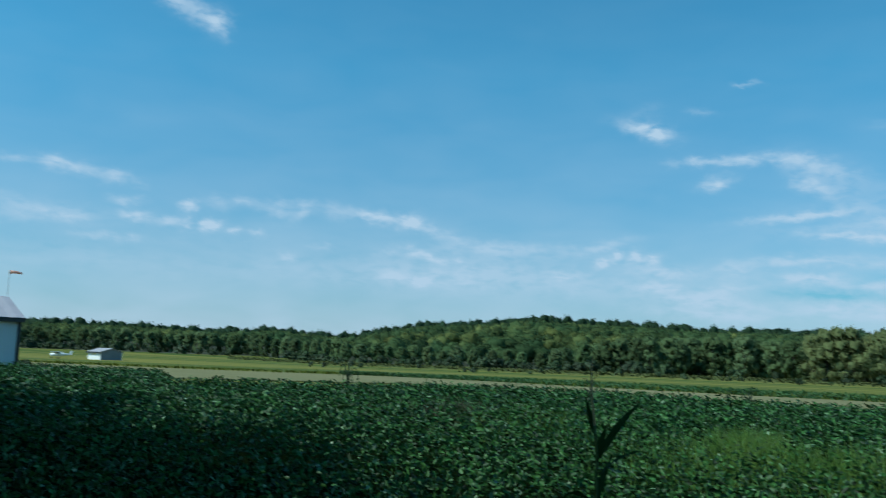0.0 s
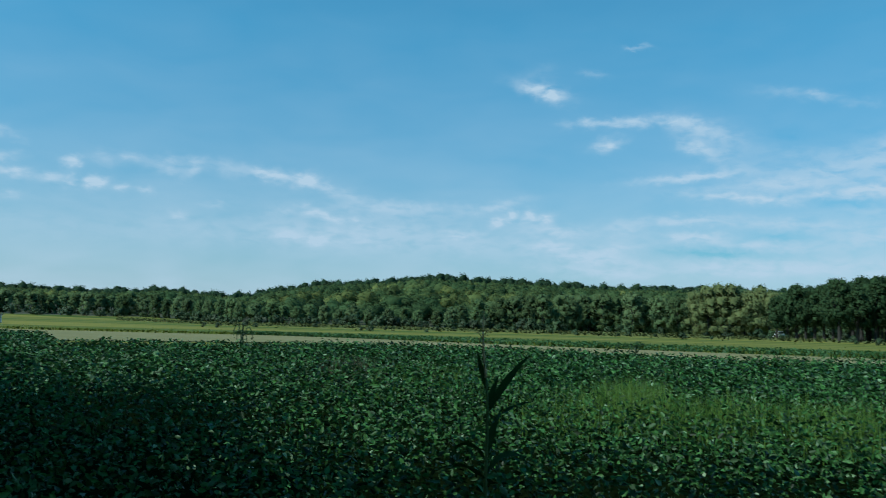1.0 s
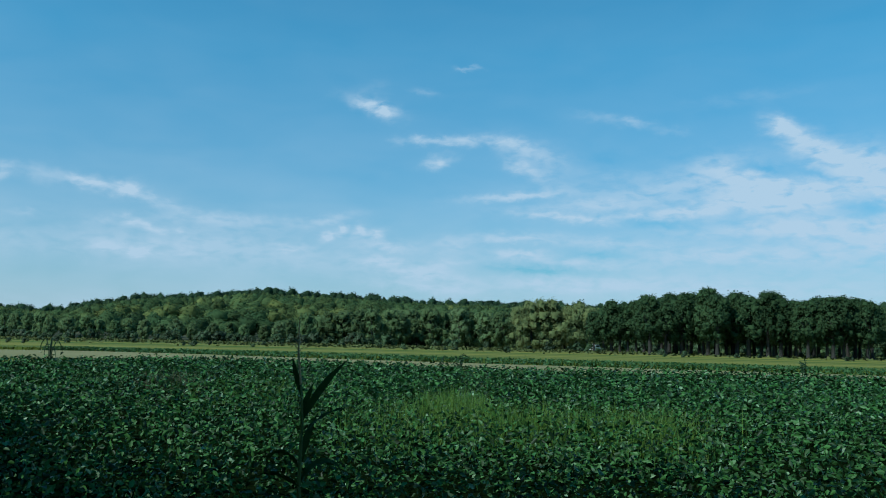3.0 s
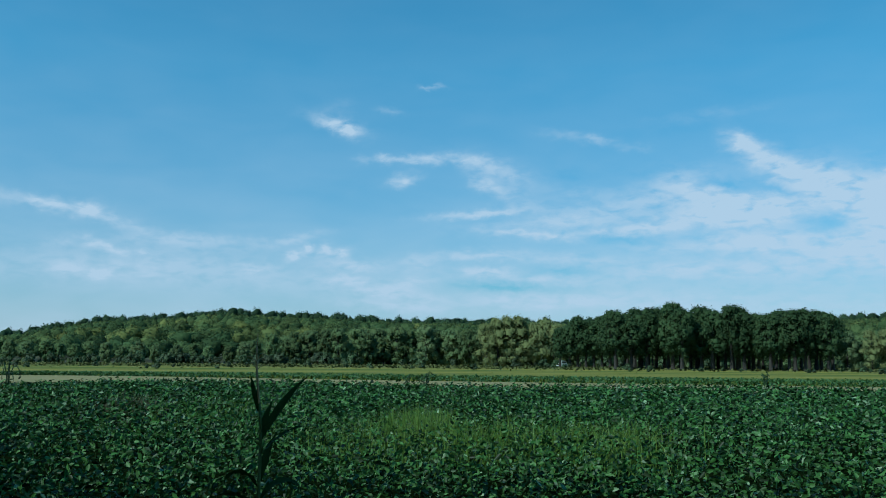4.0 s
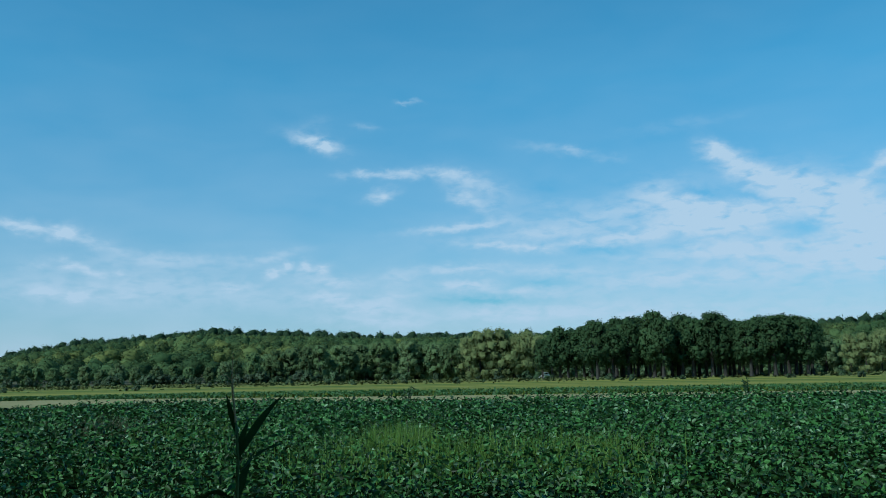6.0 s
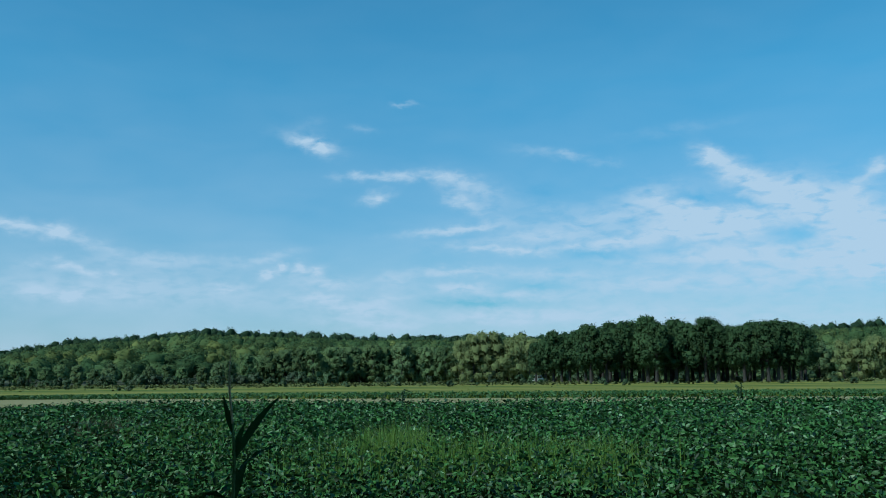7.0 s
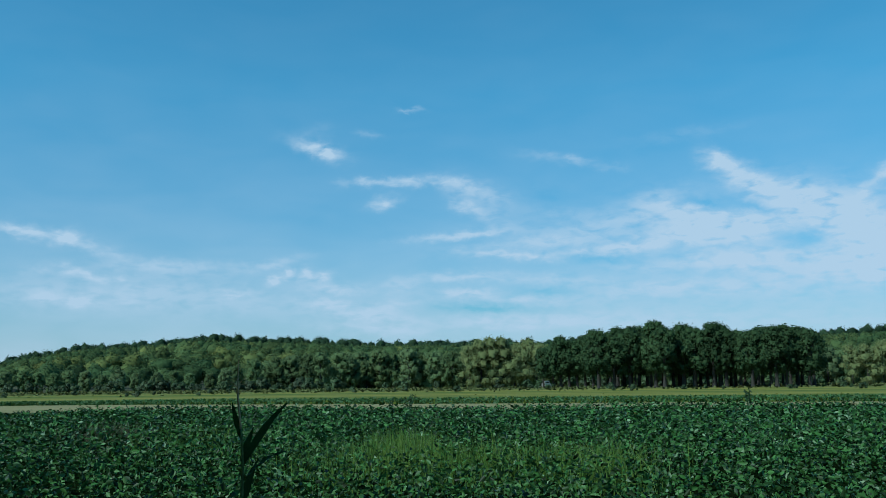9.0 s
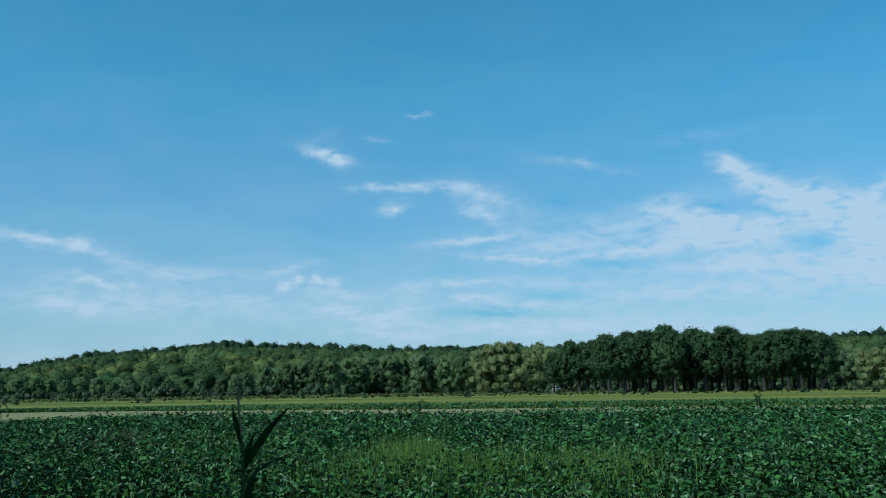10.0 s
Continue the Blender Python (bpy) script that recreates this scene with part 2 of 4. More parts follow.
# ---- materials ----
def material(name, a, b, rough=0.7, scale=3.0, fine=40.0, bump=0.2, translucent=0.0, tint="", spread=0.0, metal=0.0,
             spec=0.5, c=None, stretch=None, rare=2.2, contrast=1.0):
    """Two colours mixed by noise at two scales. tint: '' none, 'object' by Object Info's Random, 'island' by Random Per
    Island, or 'attr' by the mesh attribute named tint. c: a third colour towards which the tint leads."""
    mt = bpy.data.materials.new(name)
    mt.use_nodes = True
    nt = mt.node_tree
    N, L = nt.nodes.new, nt.links.new
    bsdf, out = nt.nodes["Principled BSDF"], nt.nodes["Material Output"]
    co = N("ShaderNodeTexCoord").outputs["Object"]
    if stretch:
        mp = N("ShaderNodeMapping")
        mp.inputs["Rotation"].default_value, mp.inputs["Scale"].default_value = (0, 0, radians(15.6)), (stretch, 1, 1)
        L(co, mp.inputs["Vector"])
        co = mp.outputs[0]
    n1, n2 = N("ShaderNodeTexNoise"), N("ShaderNodeTexNoise")
    for n, s in ((n1, scale), (n2, fine)):
        n.inputs["Scale"].default_value, n.inputs["Detail"].default_value = s, 4
        L(co, n.inputs["Vector"])
    ad = N("ShaderNodeMath")
    ad.operation = "MULTIPLY_ADD"
    L(n1.outputs["Fac"], ad.inputs[0])
    ad.inputs[1].default_value = 1.7 * contrast
    ad2 = N("ShaderNodeMath")
    ad2.operation = "MULTIPLY_ADD"
    L(n2.outputs["Fac"], ad2.inputs[0])
    ad2.inputs[1].default_value, ad2.inputs[2].default_value = 0.9, 0.05 - 0.85 * contrast
    L(ad2.outputs[0], ad.inputs[2])
    ad.use_clamp = True
    mx = N("ShaderNodeMix")
    mx.data_type = "RGBA"
    L(ad.outputs[0], mx.inputs["Factor"])
    mx.inputs["A"].default_value, mx.inputs["B"].default_value = (*a, 1), (*b, 1)
    col = mx.outputs["Result"]
    if tint:
        if tint == "object":
            rnd = N("ShaderNodeObjectInfo").outputs["Random"]
        elif tint == "island":
            rnd = N("ShaderNodeNewGeometry").outputs["Random Per Island"]
        else:
            at = N("ShaderNodeAttribute")
            at.attribute_name = "tint"
            rnd = at.outputs["Fac"]
        if c:
            pw = N("ShaderNodeMath")
            pw.operation = "POWER"
            L(rnd, pw.inputs[0])
            pw.inputs[1].default_value = rare
            m3 = N("ShaderNodeMix")
            m3.data_type = "RGBA"
            L(pw.outputs[0], m3.inputs["Factor"])
            L(col, m3.inputs["A"])
            m3.inputs["B"].default_value = (*c, 1)
            col = m3.outputs["Result"]
        wn = N("ShaderNodeTexWhiteNoise")
        wn.noise_dimensions = "1D"
        L(rnd, wn.inputs["W"])
        mr = N("ShaderNodeMapRange")
        L(wn.outputs["Value"], mr.inputs["Value"])
        mr.inputs["To Min"].default_value, mr.inputs["To Max"].default_value = 1 - spread, 1 + spread
        hs = N("ShaderNodeHueSaturation")
        L(mr.outputs[0], hs.inputs["Value"])
        L(col, hs.inputs["Color"])
        col = hs.outputs["Color"]
    L(col, bsdf.inputs["Base Color"])
    bsdf.inputs["Roughness"].default_value = rough
    bsdf.inputs["Metallic"].default_value = metal
    bsdf.inputs["Specular IOR Level"].default_value = spec
    if bump:
        bp = N("ShaderNodeBump")
        bp.inputs["Strength"].default_value, bp.inputs["Distance"].default_value = bump, 0.02
        L(n2.outputs["Fac"], bp.inputs["Height"])
        L(bp.outputs[0], bsdf.inputs["Normal"])
    if translucent:
        tr, ms = N("ShaderNodeBsdfTranslucent"), N("ShaderNodeMixShader")
        hs2 = N("ShaderNodeHueSaturation")
        hs2.inputs["Hue"].default_value, hs2.inputs["Value"].default_value = 0.48, 1.3
        L(col, hs2.inputs["Color"])
        L(hs2.outputs["Color"], tr.inputs["Color"])
        ms.inputs[0].default_value = translucent
        L(bsdf.outputs[0], ms.inputs[1])
        L(tr.outputs[0], ms.inputs[2])
        L(ms.outputs[0], out.inputs["Surface"])
    return mt


M_GROUND = material("meadow_soil", (0.052, 0.085, 0.014), (0.200, 0.182, 0.040), 0.95, 0.05, 0.35, 0.3, spec=0.08, stretch=0.10, contrast=2.2)
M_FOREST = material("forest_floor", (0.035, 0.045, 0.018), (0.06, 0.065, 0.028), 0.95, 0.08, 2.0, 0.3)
M_STRIP = material("mown_strip", (0.208, 0.184, 0.090), (0.148, 0.148, 0.062), 0.95, 0.12, 3.0, 0.3, spec=0.1, stretch=0.15, contrast=1.5)
# near-black earth: the shade under the crop is put into its colour
M_SHADED_SOIL = material("shaded_field_soil", (0.003, 0.007, 0.002), (0.006, 0.010, 0.003), 0.95, 1.0, 20.0, 0.5, spec=0.0)
# rare pale c: leaf backs plus painted highlights; spread imitates tilt and sheen
M_SOY = material("soybean_leaf", (0.019, 0.060, 0.011), (0.042, 0.104, 0.027), 0.48, 0.6, 30.0, 0.10, 0.08, "island", 0.8,
                 spec=0.15, c=(0.15, 0.215, 0.13), rare=14.0)
M_SOYSTEM = material("soybean_stem", (0.07, 0.11, 0.04), (0.09, 0.12, 0.05), 0.7, 5, 60, 0.1)
M_WEEDGRASS = material("foxtail_grass", (0.074, 0.165, 0.020), (0.130, 0.205, 0.032), 0.6, 1.0, 30, 0.1, 0.35, "island", 0.3)
M_PIGWEED = material("reddish_weed", (0.09, 0.06, 0.035), (0.06, 0.08, 0.03), 0.7, 1.0, 30, 0.1, 0.25, "island", 0.3)
M_DARKWEED = material("dark_weed", (0.018, 0.05, 0.015), (0.03, 0.07, 0.02), 0.6, 2.0, 30, 0.1, 0.2, "island", 0.3)
M_MEADOW = material("meadow_grass", (0.050, 0.092, 0.015), (0.145, 0.150, 0.028), 0.9, 0.07, 0.35, 0.0, 0.3, "island", 0.12,
                    spec=0.08, stretch=0.06)
M_FRINGE = material("green_crop_fringe", (0.03, 0.09, 0.02), (0.055, 0.12, 0.03), 0.7, 0.1, 1.0, 0.0, 0.25, "island", 0.3)
M_WOODS = material("woods_leaves", (0.038, 0.074, 0.030), (0.066, 0.104, 0.039), 0.8, 0.05, 1.0, 0.0, 0.28, "attr", 0.35,
                   spec=0.06, c=(0.155, 0.182, 0.056), rare=3.2)
M_RIDGE = material("ridge_leaves", (0.024, 0.050, 0.028), (0.045, 0.074, 0.036), 0.8, 0.03, 1.0, 0.0, 0.28, "attr", 0.3, spec=0.06)
M_TREE = material("tree_leaves", (0.076, 0.128, 0.054), (0.114, 0.162, 0.064), 0.8, 0.3, 3.0, 0.0, 0.42, "object", 0.3, spec=0.06,
                  c=(0.125, 0.175, 0.080), rare=1.5)
M_RANK = material("rank_weeds", (0.055, 0.090, 0.030), (0.14, 0.145, 0.055), 0.9, 0.15, 1.0, 0.0, 0.3, "island", 0.3, spec=0.1)
M_PALE = material("pale_tree_leaves", (0.140, 0.180, 0.072), (0.195, 0.222, 0.092), 0.8, 0.3, 3.0, 0.0, 0.42, "object", 0.2, spec=0.06)
M_COTTON = material("cottonwood_leaves", (0.034, 0.066, 0.028), (0.052, 0.088, 0.034), 0.7, 0.3, 3.0, 0.0, 0.3, "object", 0.2, spec=0.08)
M_BARK = material("bark", (0.016, 0.015, 0.012), (0.034, 0.030, 0.024), 0.9, 2.0, 20.0, 0.6)
M_BUSH = material("shrub_leaves", (0.020, 0.046, 0.014), (0.045, 0.078, 0.022), 0.7, 0.5, 5.0, 0.0, 0.25, "object", 0.35)
M_CORN = material("maize_leaf", (0.012, 0.038, 0.008), (0.022, 0.055, 0.012), 0.6, 3.0, 60.0, 0.15, 0.08, spec=0.12)
M_STALK = material("maize_stalk", (0.05, 0.10, 0.02), (0.10, 0.14, 0.03), 0.6, 4.0, 60.0, 0.15, 0.2)
M_TASSEL = material("maize_tassel", (0.38, 0.28, 0.15), (0.46, 0.35, 0.20), 0.8, 8.0, 80.0, 0.2, 0.2)
M_SHEET = material("white_metal_siding", (0.52, 0.58, 0.62), (0.58, 0.63, 0.67), 0.45, 0.6, 12.0, 0.05)
M_ROOF = material("galvanised_roof", (0.36, 0.33, 0.35), (0.45, 0.41, 0.43), 0.55, 0.8, 14.0, 0.05, metal=0.1)
M_TRIM = material("dark_trim", (0.015, 0.02, 0.025), (0.03, 0.035, 0.04), 0.5, 2.0, 20.0, 0.05)
# darker copy of white siding, with the gable's shade painted in
M_SHADED_WALL = material("shaded_siding", (0.16, 0.17, 0.19), (0.22, 0.23, 0.25), 0.6, 1.0, 14.0, 0.05)
M_ORANGE = material("orange_cloth", (0.66, 0.36, 0.28), (0.74, 0.52, 0.44), 0.8, 2.0, 20.0, 0.1, 0.3)
M_POLE = material("painted_pole", (0.50, 0.51, 0.52), (0.60, 0.60, 0.61), 0.5, 2.0, 20.0, 0.05)
M_WHITE = material("white_paint", (0.78, 0.78, 0.77), (0.84, 0.84, 0.83), 0.35, 2.0, 20.0, 0.03)
M_GLASS = material("tinted_glass", (0.02, 0.025, 0.03), (0.03, 0.035, 0.04), 0.1, 2.0, 20.0, 0.0)
M_RUBBER = material("rubber", (0.02, 0.02, 0.02), (0.03, 0.03, 0.03), 0.8, 5.0, 40.0, 0.1)


# ---- mesh helpers ----
def mesh_of(name, verts, faces, mat, tint=None, smooth=False, normals=None):
    me = bpy.data.meshes.new(name)
    verts = np.asarray(verts, np.float32)
    if isinstance(faces, np.ndarray):
        n, k = faces.shape
        me.vertices.add(len(verts))
        me.vertices.foreach_set("co", verts.ravel())
        me.loops.add(n * k)
        me.loops.foreach_set("vertex_index", faces.astype(np.int32).ravel())
        me.polygons.add(n)
        me.polygons.foreach_set("loop_start", np.arange(0, n * k, k, dtype=np.int32))
        me.update(calc_edges=True)
    else:
        me.from_pydata([tuple(v) for v in verts], [], faces)
    me.materials.append(mat)
    if tint is not None:
        at = me.attributes.new("tint", "FLOAT", "POINT")
        at.data.foreach_set("value", np.asarray(tint, np.float32))
    if smooth or normals is not None:
        me.polygons.foreach_set("use_smooth", np.ones(len(me.polygons), bool))
    if normals is not None:
        me.normals_split_custom_set_from_vertices(np.asarray(normals, np.float32).tolist())
    return me


def part(name, bm, mat, parent=None, label="", smooth=False):
    me = bpy.data.meshes.new(name)
    bm.to_mesh(me)
    bm.free()
    me.materials.append(mat)
    if smooth:
        me.polygons.foreach_set("use_smooth", np.ones(len(me.polygons), bool))
    ob = new(name, me)
    ob.parent = parent
    return tagged(ob, label)


def box(bm, x0, x1, y0, y1, z0, z1, bevel=0.0, m=None):
    g = bmesh.ops.create_cube(bm, size=1.0)
    mat = Matrix.LocRotScale(((x0 + x1) / 2, (y0 + y1) / 2, (z0 + z1) / 2), None, (x1 - x0, y1 - y0, z1 - z0))
    bmesh.ops.transform(bm, matrix=(m @ mat) if m else mat, verts=g["verts"])
    if bevel:
        es = {e for v in g["verts"] for e in v.link_edges}
        bmesh.ops.bevel(bm, geom=list(es), offset=bevel, segments=2, affect="EDGES")
    return bm


def tube(points, radii, sides=8, bm=None):
    """A tapered tube through points."""
    bm = bm or bmesh.new()
    rings = []
    pts = [Vector(p) for p in points]
    for i, p in enumerate(pts):
        d = (pts[min(i + 1, len(pts) - 1)] - pts[max(i - 1, 0)]).normalized()
        a = d.cross(Vector((0.3, 1, 0.1))).normalized()
        b = d.cross(a)
        rings.append([bm.verts.new(p + (a * math.cos(2 * math.pi * k / sides) + b * math.sin(2 * math.pi * k / sides)) * radii[i])
                      for k in range(sides)])
    for r0, r1 in zip(rings, rings[1:]):
        for k in range(sides):
            bm.faces.new((r0[k], r0[(k + 1) % sides], r1[(k + 1) % sides], r1[k]))
    bm.faces.new(rings[0][::-1])
    bm.faces.new(rings[-1])
    return bm


def empty(name, m, label, category, group="", kind=""):
    ob = new(name)
    ob.matrix_world = m
    return tagged(ob, label, category, group, kind)


def polar(az, r):
    a = np.radians(az)
    return r * np.sin(a), r * np.cos(a)


RNG = np.random.default_rng(7)

# ---- terrain ----
RIDGE_AZ = np.array([-60, -46, -40, -35, -31, -27, -22, -18, -15, -9, -5, 0, 8, 18, 22, 26, 40])
RIDGE_EL = np.array([1.4, 1.5, 1.5, 1.35, 1.6, 1.3, 2.25, 2.5, 2.85, 2.68, 2.45, 2.42, 2.42, 2.4, 2.6, 2.75, 2.6])
RIDGE_R, FOOT_R, TREE_H = 640.0, 300.0, 9.0


def smooth01(t):
    t = np.clip(t, 0, 1)
    return t * t * (3 - 2 * t)


def ground_z(x, y):
    """Flat bottomland, a shallow dip under the meadow, wooded bluffs behind it."""
    r, az = np.hypot(x, y), np.degrees(np.arctan2(x, y))
    dip = -0.40 * smooth01((r - 85) / 80)
    top = 1.9 + RIDGE_R * np.tan(np.radians(np.interp(az, RIDGE_AZ, RIDGE_EL, left=1.4, right=1.6))) - TREE_H
    hill = np.clip(top, 0, None) * smooth01((r - FOOT_R) / (RIDGE_R - FOOT_R)) ** 0.9
    return dip + hill


def build_ground():
    radii = np.concatenate([[0.0], np.geomspace(2, 80, 24), np.linspace(90, 320, 24), np.linspace(340, 700, 25), np.geomspace(760, 4200, 10)])
    n = 240
    verts, faces = [(0, 0, 0)], []
    th = np.linspace(-180, 180, n, endpoint=False)
    for r in radii[1:]:
        x, y = polar(th, r)
        z = ground_z(x, y)
        verts.extend(zip(x, y, z))
    for k in range(n):
        faces.append((0, 1 + (k + 1) % n, 1 + k))
    for i in range(len(radii) - 2):
        a, b = 1 + i * n, 1 + (i + 1) * n
        for k in range(n):
            k2 = (k + 1) % n
            faces.append((a + k, a + k2, b + k2, b + k))
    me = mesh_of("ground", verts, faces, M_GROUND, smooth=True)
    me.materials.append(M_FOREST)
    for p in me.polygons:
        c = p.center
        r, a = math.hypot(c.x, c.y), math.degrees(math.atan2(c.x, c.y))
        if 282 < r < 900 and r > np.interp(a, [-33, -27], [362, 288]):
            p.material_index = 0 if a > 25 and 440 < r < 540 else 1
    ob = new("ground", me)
    tagged(ob, "flat green bottomland rising to wooded bluffs", "ground", kind="structure")


def strip_y(x):
    return np.interp(x, [-230, -80, -62, -48, -39, -26, 0, 22, 130], [80, 78, 77, 79, 82.5, 80, 71.5, 67.5, 37])


def build_strip():
    verts, faces = [], []
    xs = np.linspace(-230, 130, 61)
    for x in xs:
        f = strip_y(x) + 0.8 * noise.noise((x * 0.05, 3, 0))
        w = 15.0 + min(30.0, max(0, -x - 24) * 1.2)
        for y in (f, f - w * 0.5, f - w):
            verts.append((x, y, float(ground_z(np.array(x), np.array(y))) + 0.05))
    for i in range(len(xs) - 1):
        for j in range(2):
            a = i * 3 + j
            faces.append((a, a + 3, a + 4, a + 1))
    ob = new("mown_strip", mesh_of("mown_strip", verts, faces, M_STRIP, smooth=True))
    tagged(ob, "pale mown grass and gravel strip beyond the crop", "path", kind="structure")


build_ground()
build_strip()

# ---- soybean field ----
EDGE_AZ = np.array([-60, -44, -38.0, -37.4, -30, -22, -10, -2, 5, 12, 20, 32, 62])
EDGE_R = np.array([56, 56, 50, 36.0, 37.5, 40.5, 40, 36.5, 35.5, 37, 38.5, 40, 46])
CANOPY = 0.90


def canopy_z(x, y):
    """Uneven top of the crop: clumps and faint rows."""
    return (CANOPY + 0.05 * np.sin(x * 1.9 + 1.3 * np.sin(y * 0.7)) * np.sin(y * 1.5 + np.sin(x * 1.1))
            + 0.04 * np.sin(x * 0.37 + 2) * np.sin(y * 0.31) + 0.11 * np.sin(8.2 * x + 2.1 * np.sin(y * 2.9)) * np.sin(7.1 * y + 1.7 * np.sin(x * 2.3)))


def leaf_cloud(x, y, z, size, tilt, rng, aspect=0.52):
    """Folded leaflets: six corners and two halves each, lying about level and tipped at random."""
    n = len(x)
    yaw = rng.uniform(0, 2 * np.pi, n)
    tp = rng.normal(0, tilt, n)
    tr = rng.normal(0, tilt, n)
    L_, W_ = size, size * aspect
    shape = np.array([(-0.5, 0, 0), (-0.16, 0.5, 0.09), (0.22, 0.36, 0.03), (0.5, 0, -0.10), (0.22, -0.36, 0.03), (-0.16, -0.5, 0.09)])
    loc = shape[None] * np.stack([L_, W_, L_], -1)[:, None]
    c, s = np.cos(tp)[:, None], np.sin(tp)[:, None]
    X, Y, Z = loc[..., 0], loc[..., 1], loc[..., 2]
    X, Z = X * c + Z * s, -X * s + Z * c
    c, s = np.cos(tr)[:, None], np.sin(tr)[:, None]
    Y, Z = Y * c - Z * s, Y * s + Z * c
    c, s = np.cos(yaw)[:, None], np.sin(yaw)[:, None]
    X, Y = X * c - Y * s, X * s + Y * c
    v = np.stack([X + x[:, None], Y + y[:, None], Z + z[:, None]], -1).reshape(-1, 3)
    half = np.array([(0, 3, 2, 1), (0, 5, 4, 3)])
    f = (np.arange(n)[:, None, None] * 6 + half[None]).reshape(-1, 4)
    return v, f


def scatter(r0, r1, density, az0=-52.0, az1=32.0):
    """Places spread evenly over a ring sector, inside the field's edge."""
    area = 0.5 * (r1 ** 2 - r0 ** 2) * math.radians(az1 - az0)
    n = int(area * density)
    r = np.sqrt(RNG.uniform(r0 ** 2, r1 ** 2, n))
    az = RNG.uniform(az0, az1, n)
    keep = r < np.interp(az, EDGE_AZ, EDGE_R) + RNG.normal(0, 0.25, n)
    return polar(az[keep], r[keep])


def build_soy():
    field = empty("soybean_field", Matrix.Identity(4), "dense dark green soybean crop in full leaf", "crop", kind="stuff")
    vs, fs, base = [], [], 0
    # radius from, to; leaflets a square metre; size; depth below the top from, to; spread of the tilt
    for r0, r1, dens, size, d0, d1, tilt in (
            (3.2, 9, 230, 0.061, 0.0, 0.42, 1.35), (3.2, 9, 110, 0.07, 0.5, 0.8, 0.9),
            (9, 16, 125, 0.078, 0.0, 0.34, 1.15), (9, 16, 70, 0.085, 0.4, 0.65, 0.8),
            (16, 26, 82, 0.114, 0.0, 0.28, 0.75), (16, 26, 75, 0.10, 0.26, 0.5, 0.8),
            (26, 58, 52, 0.155, 0.0, 0.26, 0.55), (26, 58, 38, 0.13, 0.25, 0.5, 0.8)):
        x, y = scatter(r0, r1, dens, az1=32.0)
        if d0 == 0:
            x2, y2 = scatter(r0, r1, 22, 32.0, 62.0)
            x, y = np.concatenate([x, x2]), np.concatenate([y, y2])
        n = len(x)
        z = canopy_z(x, y) - RNG.uniform(d0, d1, n) + RNG.normal(0, 0.02, n)
        v, f = leaf_cloud(x, y, z, size * RNG.uniform(0.6, 1.25, n), tilt, RNG)
        vs.append(v)
        fs.append(f + base)
        base += len(v)
    ob = new("foliage", mesh_of("foliage", np.concatenate(vs), np.concatenate(fs), M_SOY))
    ob.parent = field
    tagged(ob, kind="stuff")
    # the nearest leaves, one by one
    kinds = []
    for k in range(6):
        v, f = leaf_cloud(np.zeros(1), np.zeros(1), np.zeros(1), np.full(1, 0.06), 0.25, RNG)
        kinds.append(mesh_of("leaf", v, f, M_SOY))
    for k in range(300):
        x, y = polar(RNG.uniform(-28, 26), RNG.uniform(4.6, 7.5))
        lf = new("leaf", kinds[k % 6])
        lf.parent = field
        lf.matrix_basis = pose(x, y, float(canopy_z(x, y)) + RNG.uniform(-0.06, 0.03), RNG.normal(0, 25), RNG.normal(0, 25), RNG.uniform(0, 360))
    # earth sheet, coloured almost black for the shade beneath the leaves
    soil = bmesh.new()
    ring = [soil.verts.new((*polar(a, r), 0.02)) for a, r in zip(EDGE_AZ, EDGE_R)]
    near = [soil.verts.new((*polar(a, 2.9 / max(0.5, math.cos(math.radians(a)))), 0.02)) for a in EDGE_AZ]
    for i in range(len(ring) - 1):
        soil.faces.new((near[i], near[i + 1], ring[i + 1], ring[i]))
    part("soil", soil, M_SHADED_SOIL, field)
    return field


SOY = build_soy()


# ---- grass and weeds in the crop ----
def blades(x, y, z0, h, w, lean, rng):
    """Bent grass blades of three triangles."""
    n = len(x)
    yaw = rng.uniform(0, 2 * np.pi, n)
    ang = rng.uniform(0, 2 * np.pi, n)
    ln = np.abs(rng.normal(0, lean, n)) * h
    dx, dy = np.cos(ang) * ln, np.sin(ang) * ln
    wx, wy = np.cos(yaw) * w / 2, np.sin(yaw) * w / 2
    p = np.stack([
        np.stack([x - wx, y - wy, z0], -1), np.stack([x + wx, y + wy, z0], -1),
        np.stack([x + dx * .35 - wx * .8, y + dy * .35 - wy * .8, z0 + h * .6], -1),
        np.stack([x + dx * .35 + wx * .8, y + dy * .35 + wy * .8, z0 + h * .6], -1),
        np.stack([x + dx, y + dy, z0 + h * (1 - .25 * np.clip(ln / h, 0, 1))], -1)], 1).reshape(-1, 3)
    tri = np.array([(0, 1, 3), (0, 3, 2), (2, 3, 4)])
    return p, (np.arange(n)[:, None, None] * 5 + tri[None]).reshape(-1, 3)


def grass_patch(name, az, r, sx, sy, n, mat, label, top=1.02):
    cx, cy = polar(az, r)
    x, y = RNG.normal(0, sx, n), RNG.normal(0, sy, n)
    z0 = np.full(n, 0.35)
    h = top - z0 + RNG.normal(0, 0.09, n)
    v, f = blades(x, y, z0, h, RNG.uniform(0.006, 0.014, n), 0.38, RNG)
    ob = new(name, mesh_of(name, v, f, mat))
    ob.location = (cx, cy, 0)
    tagged(ob, label, "grass", "weed patches in the crop", "stuff")


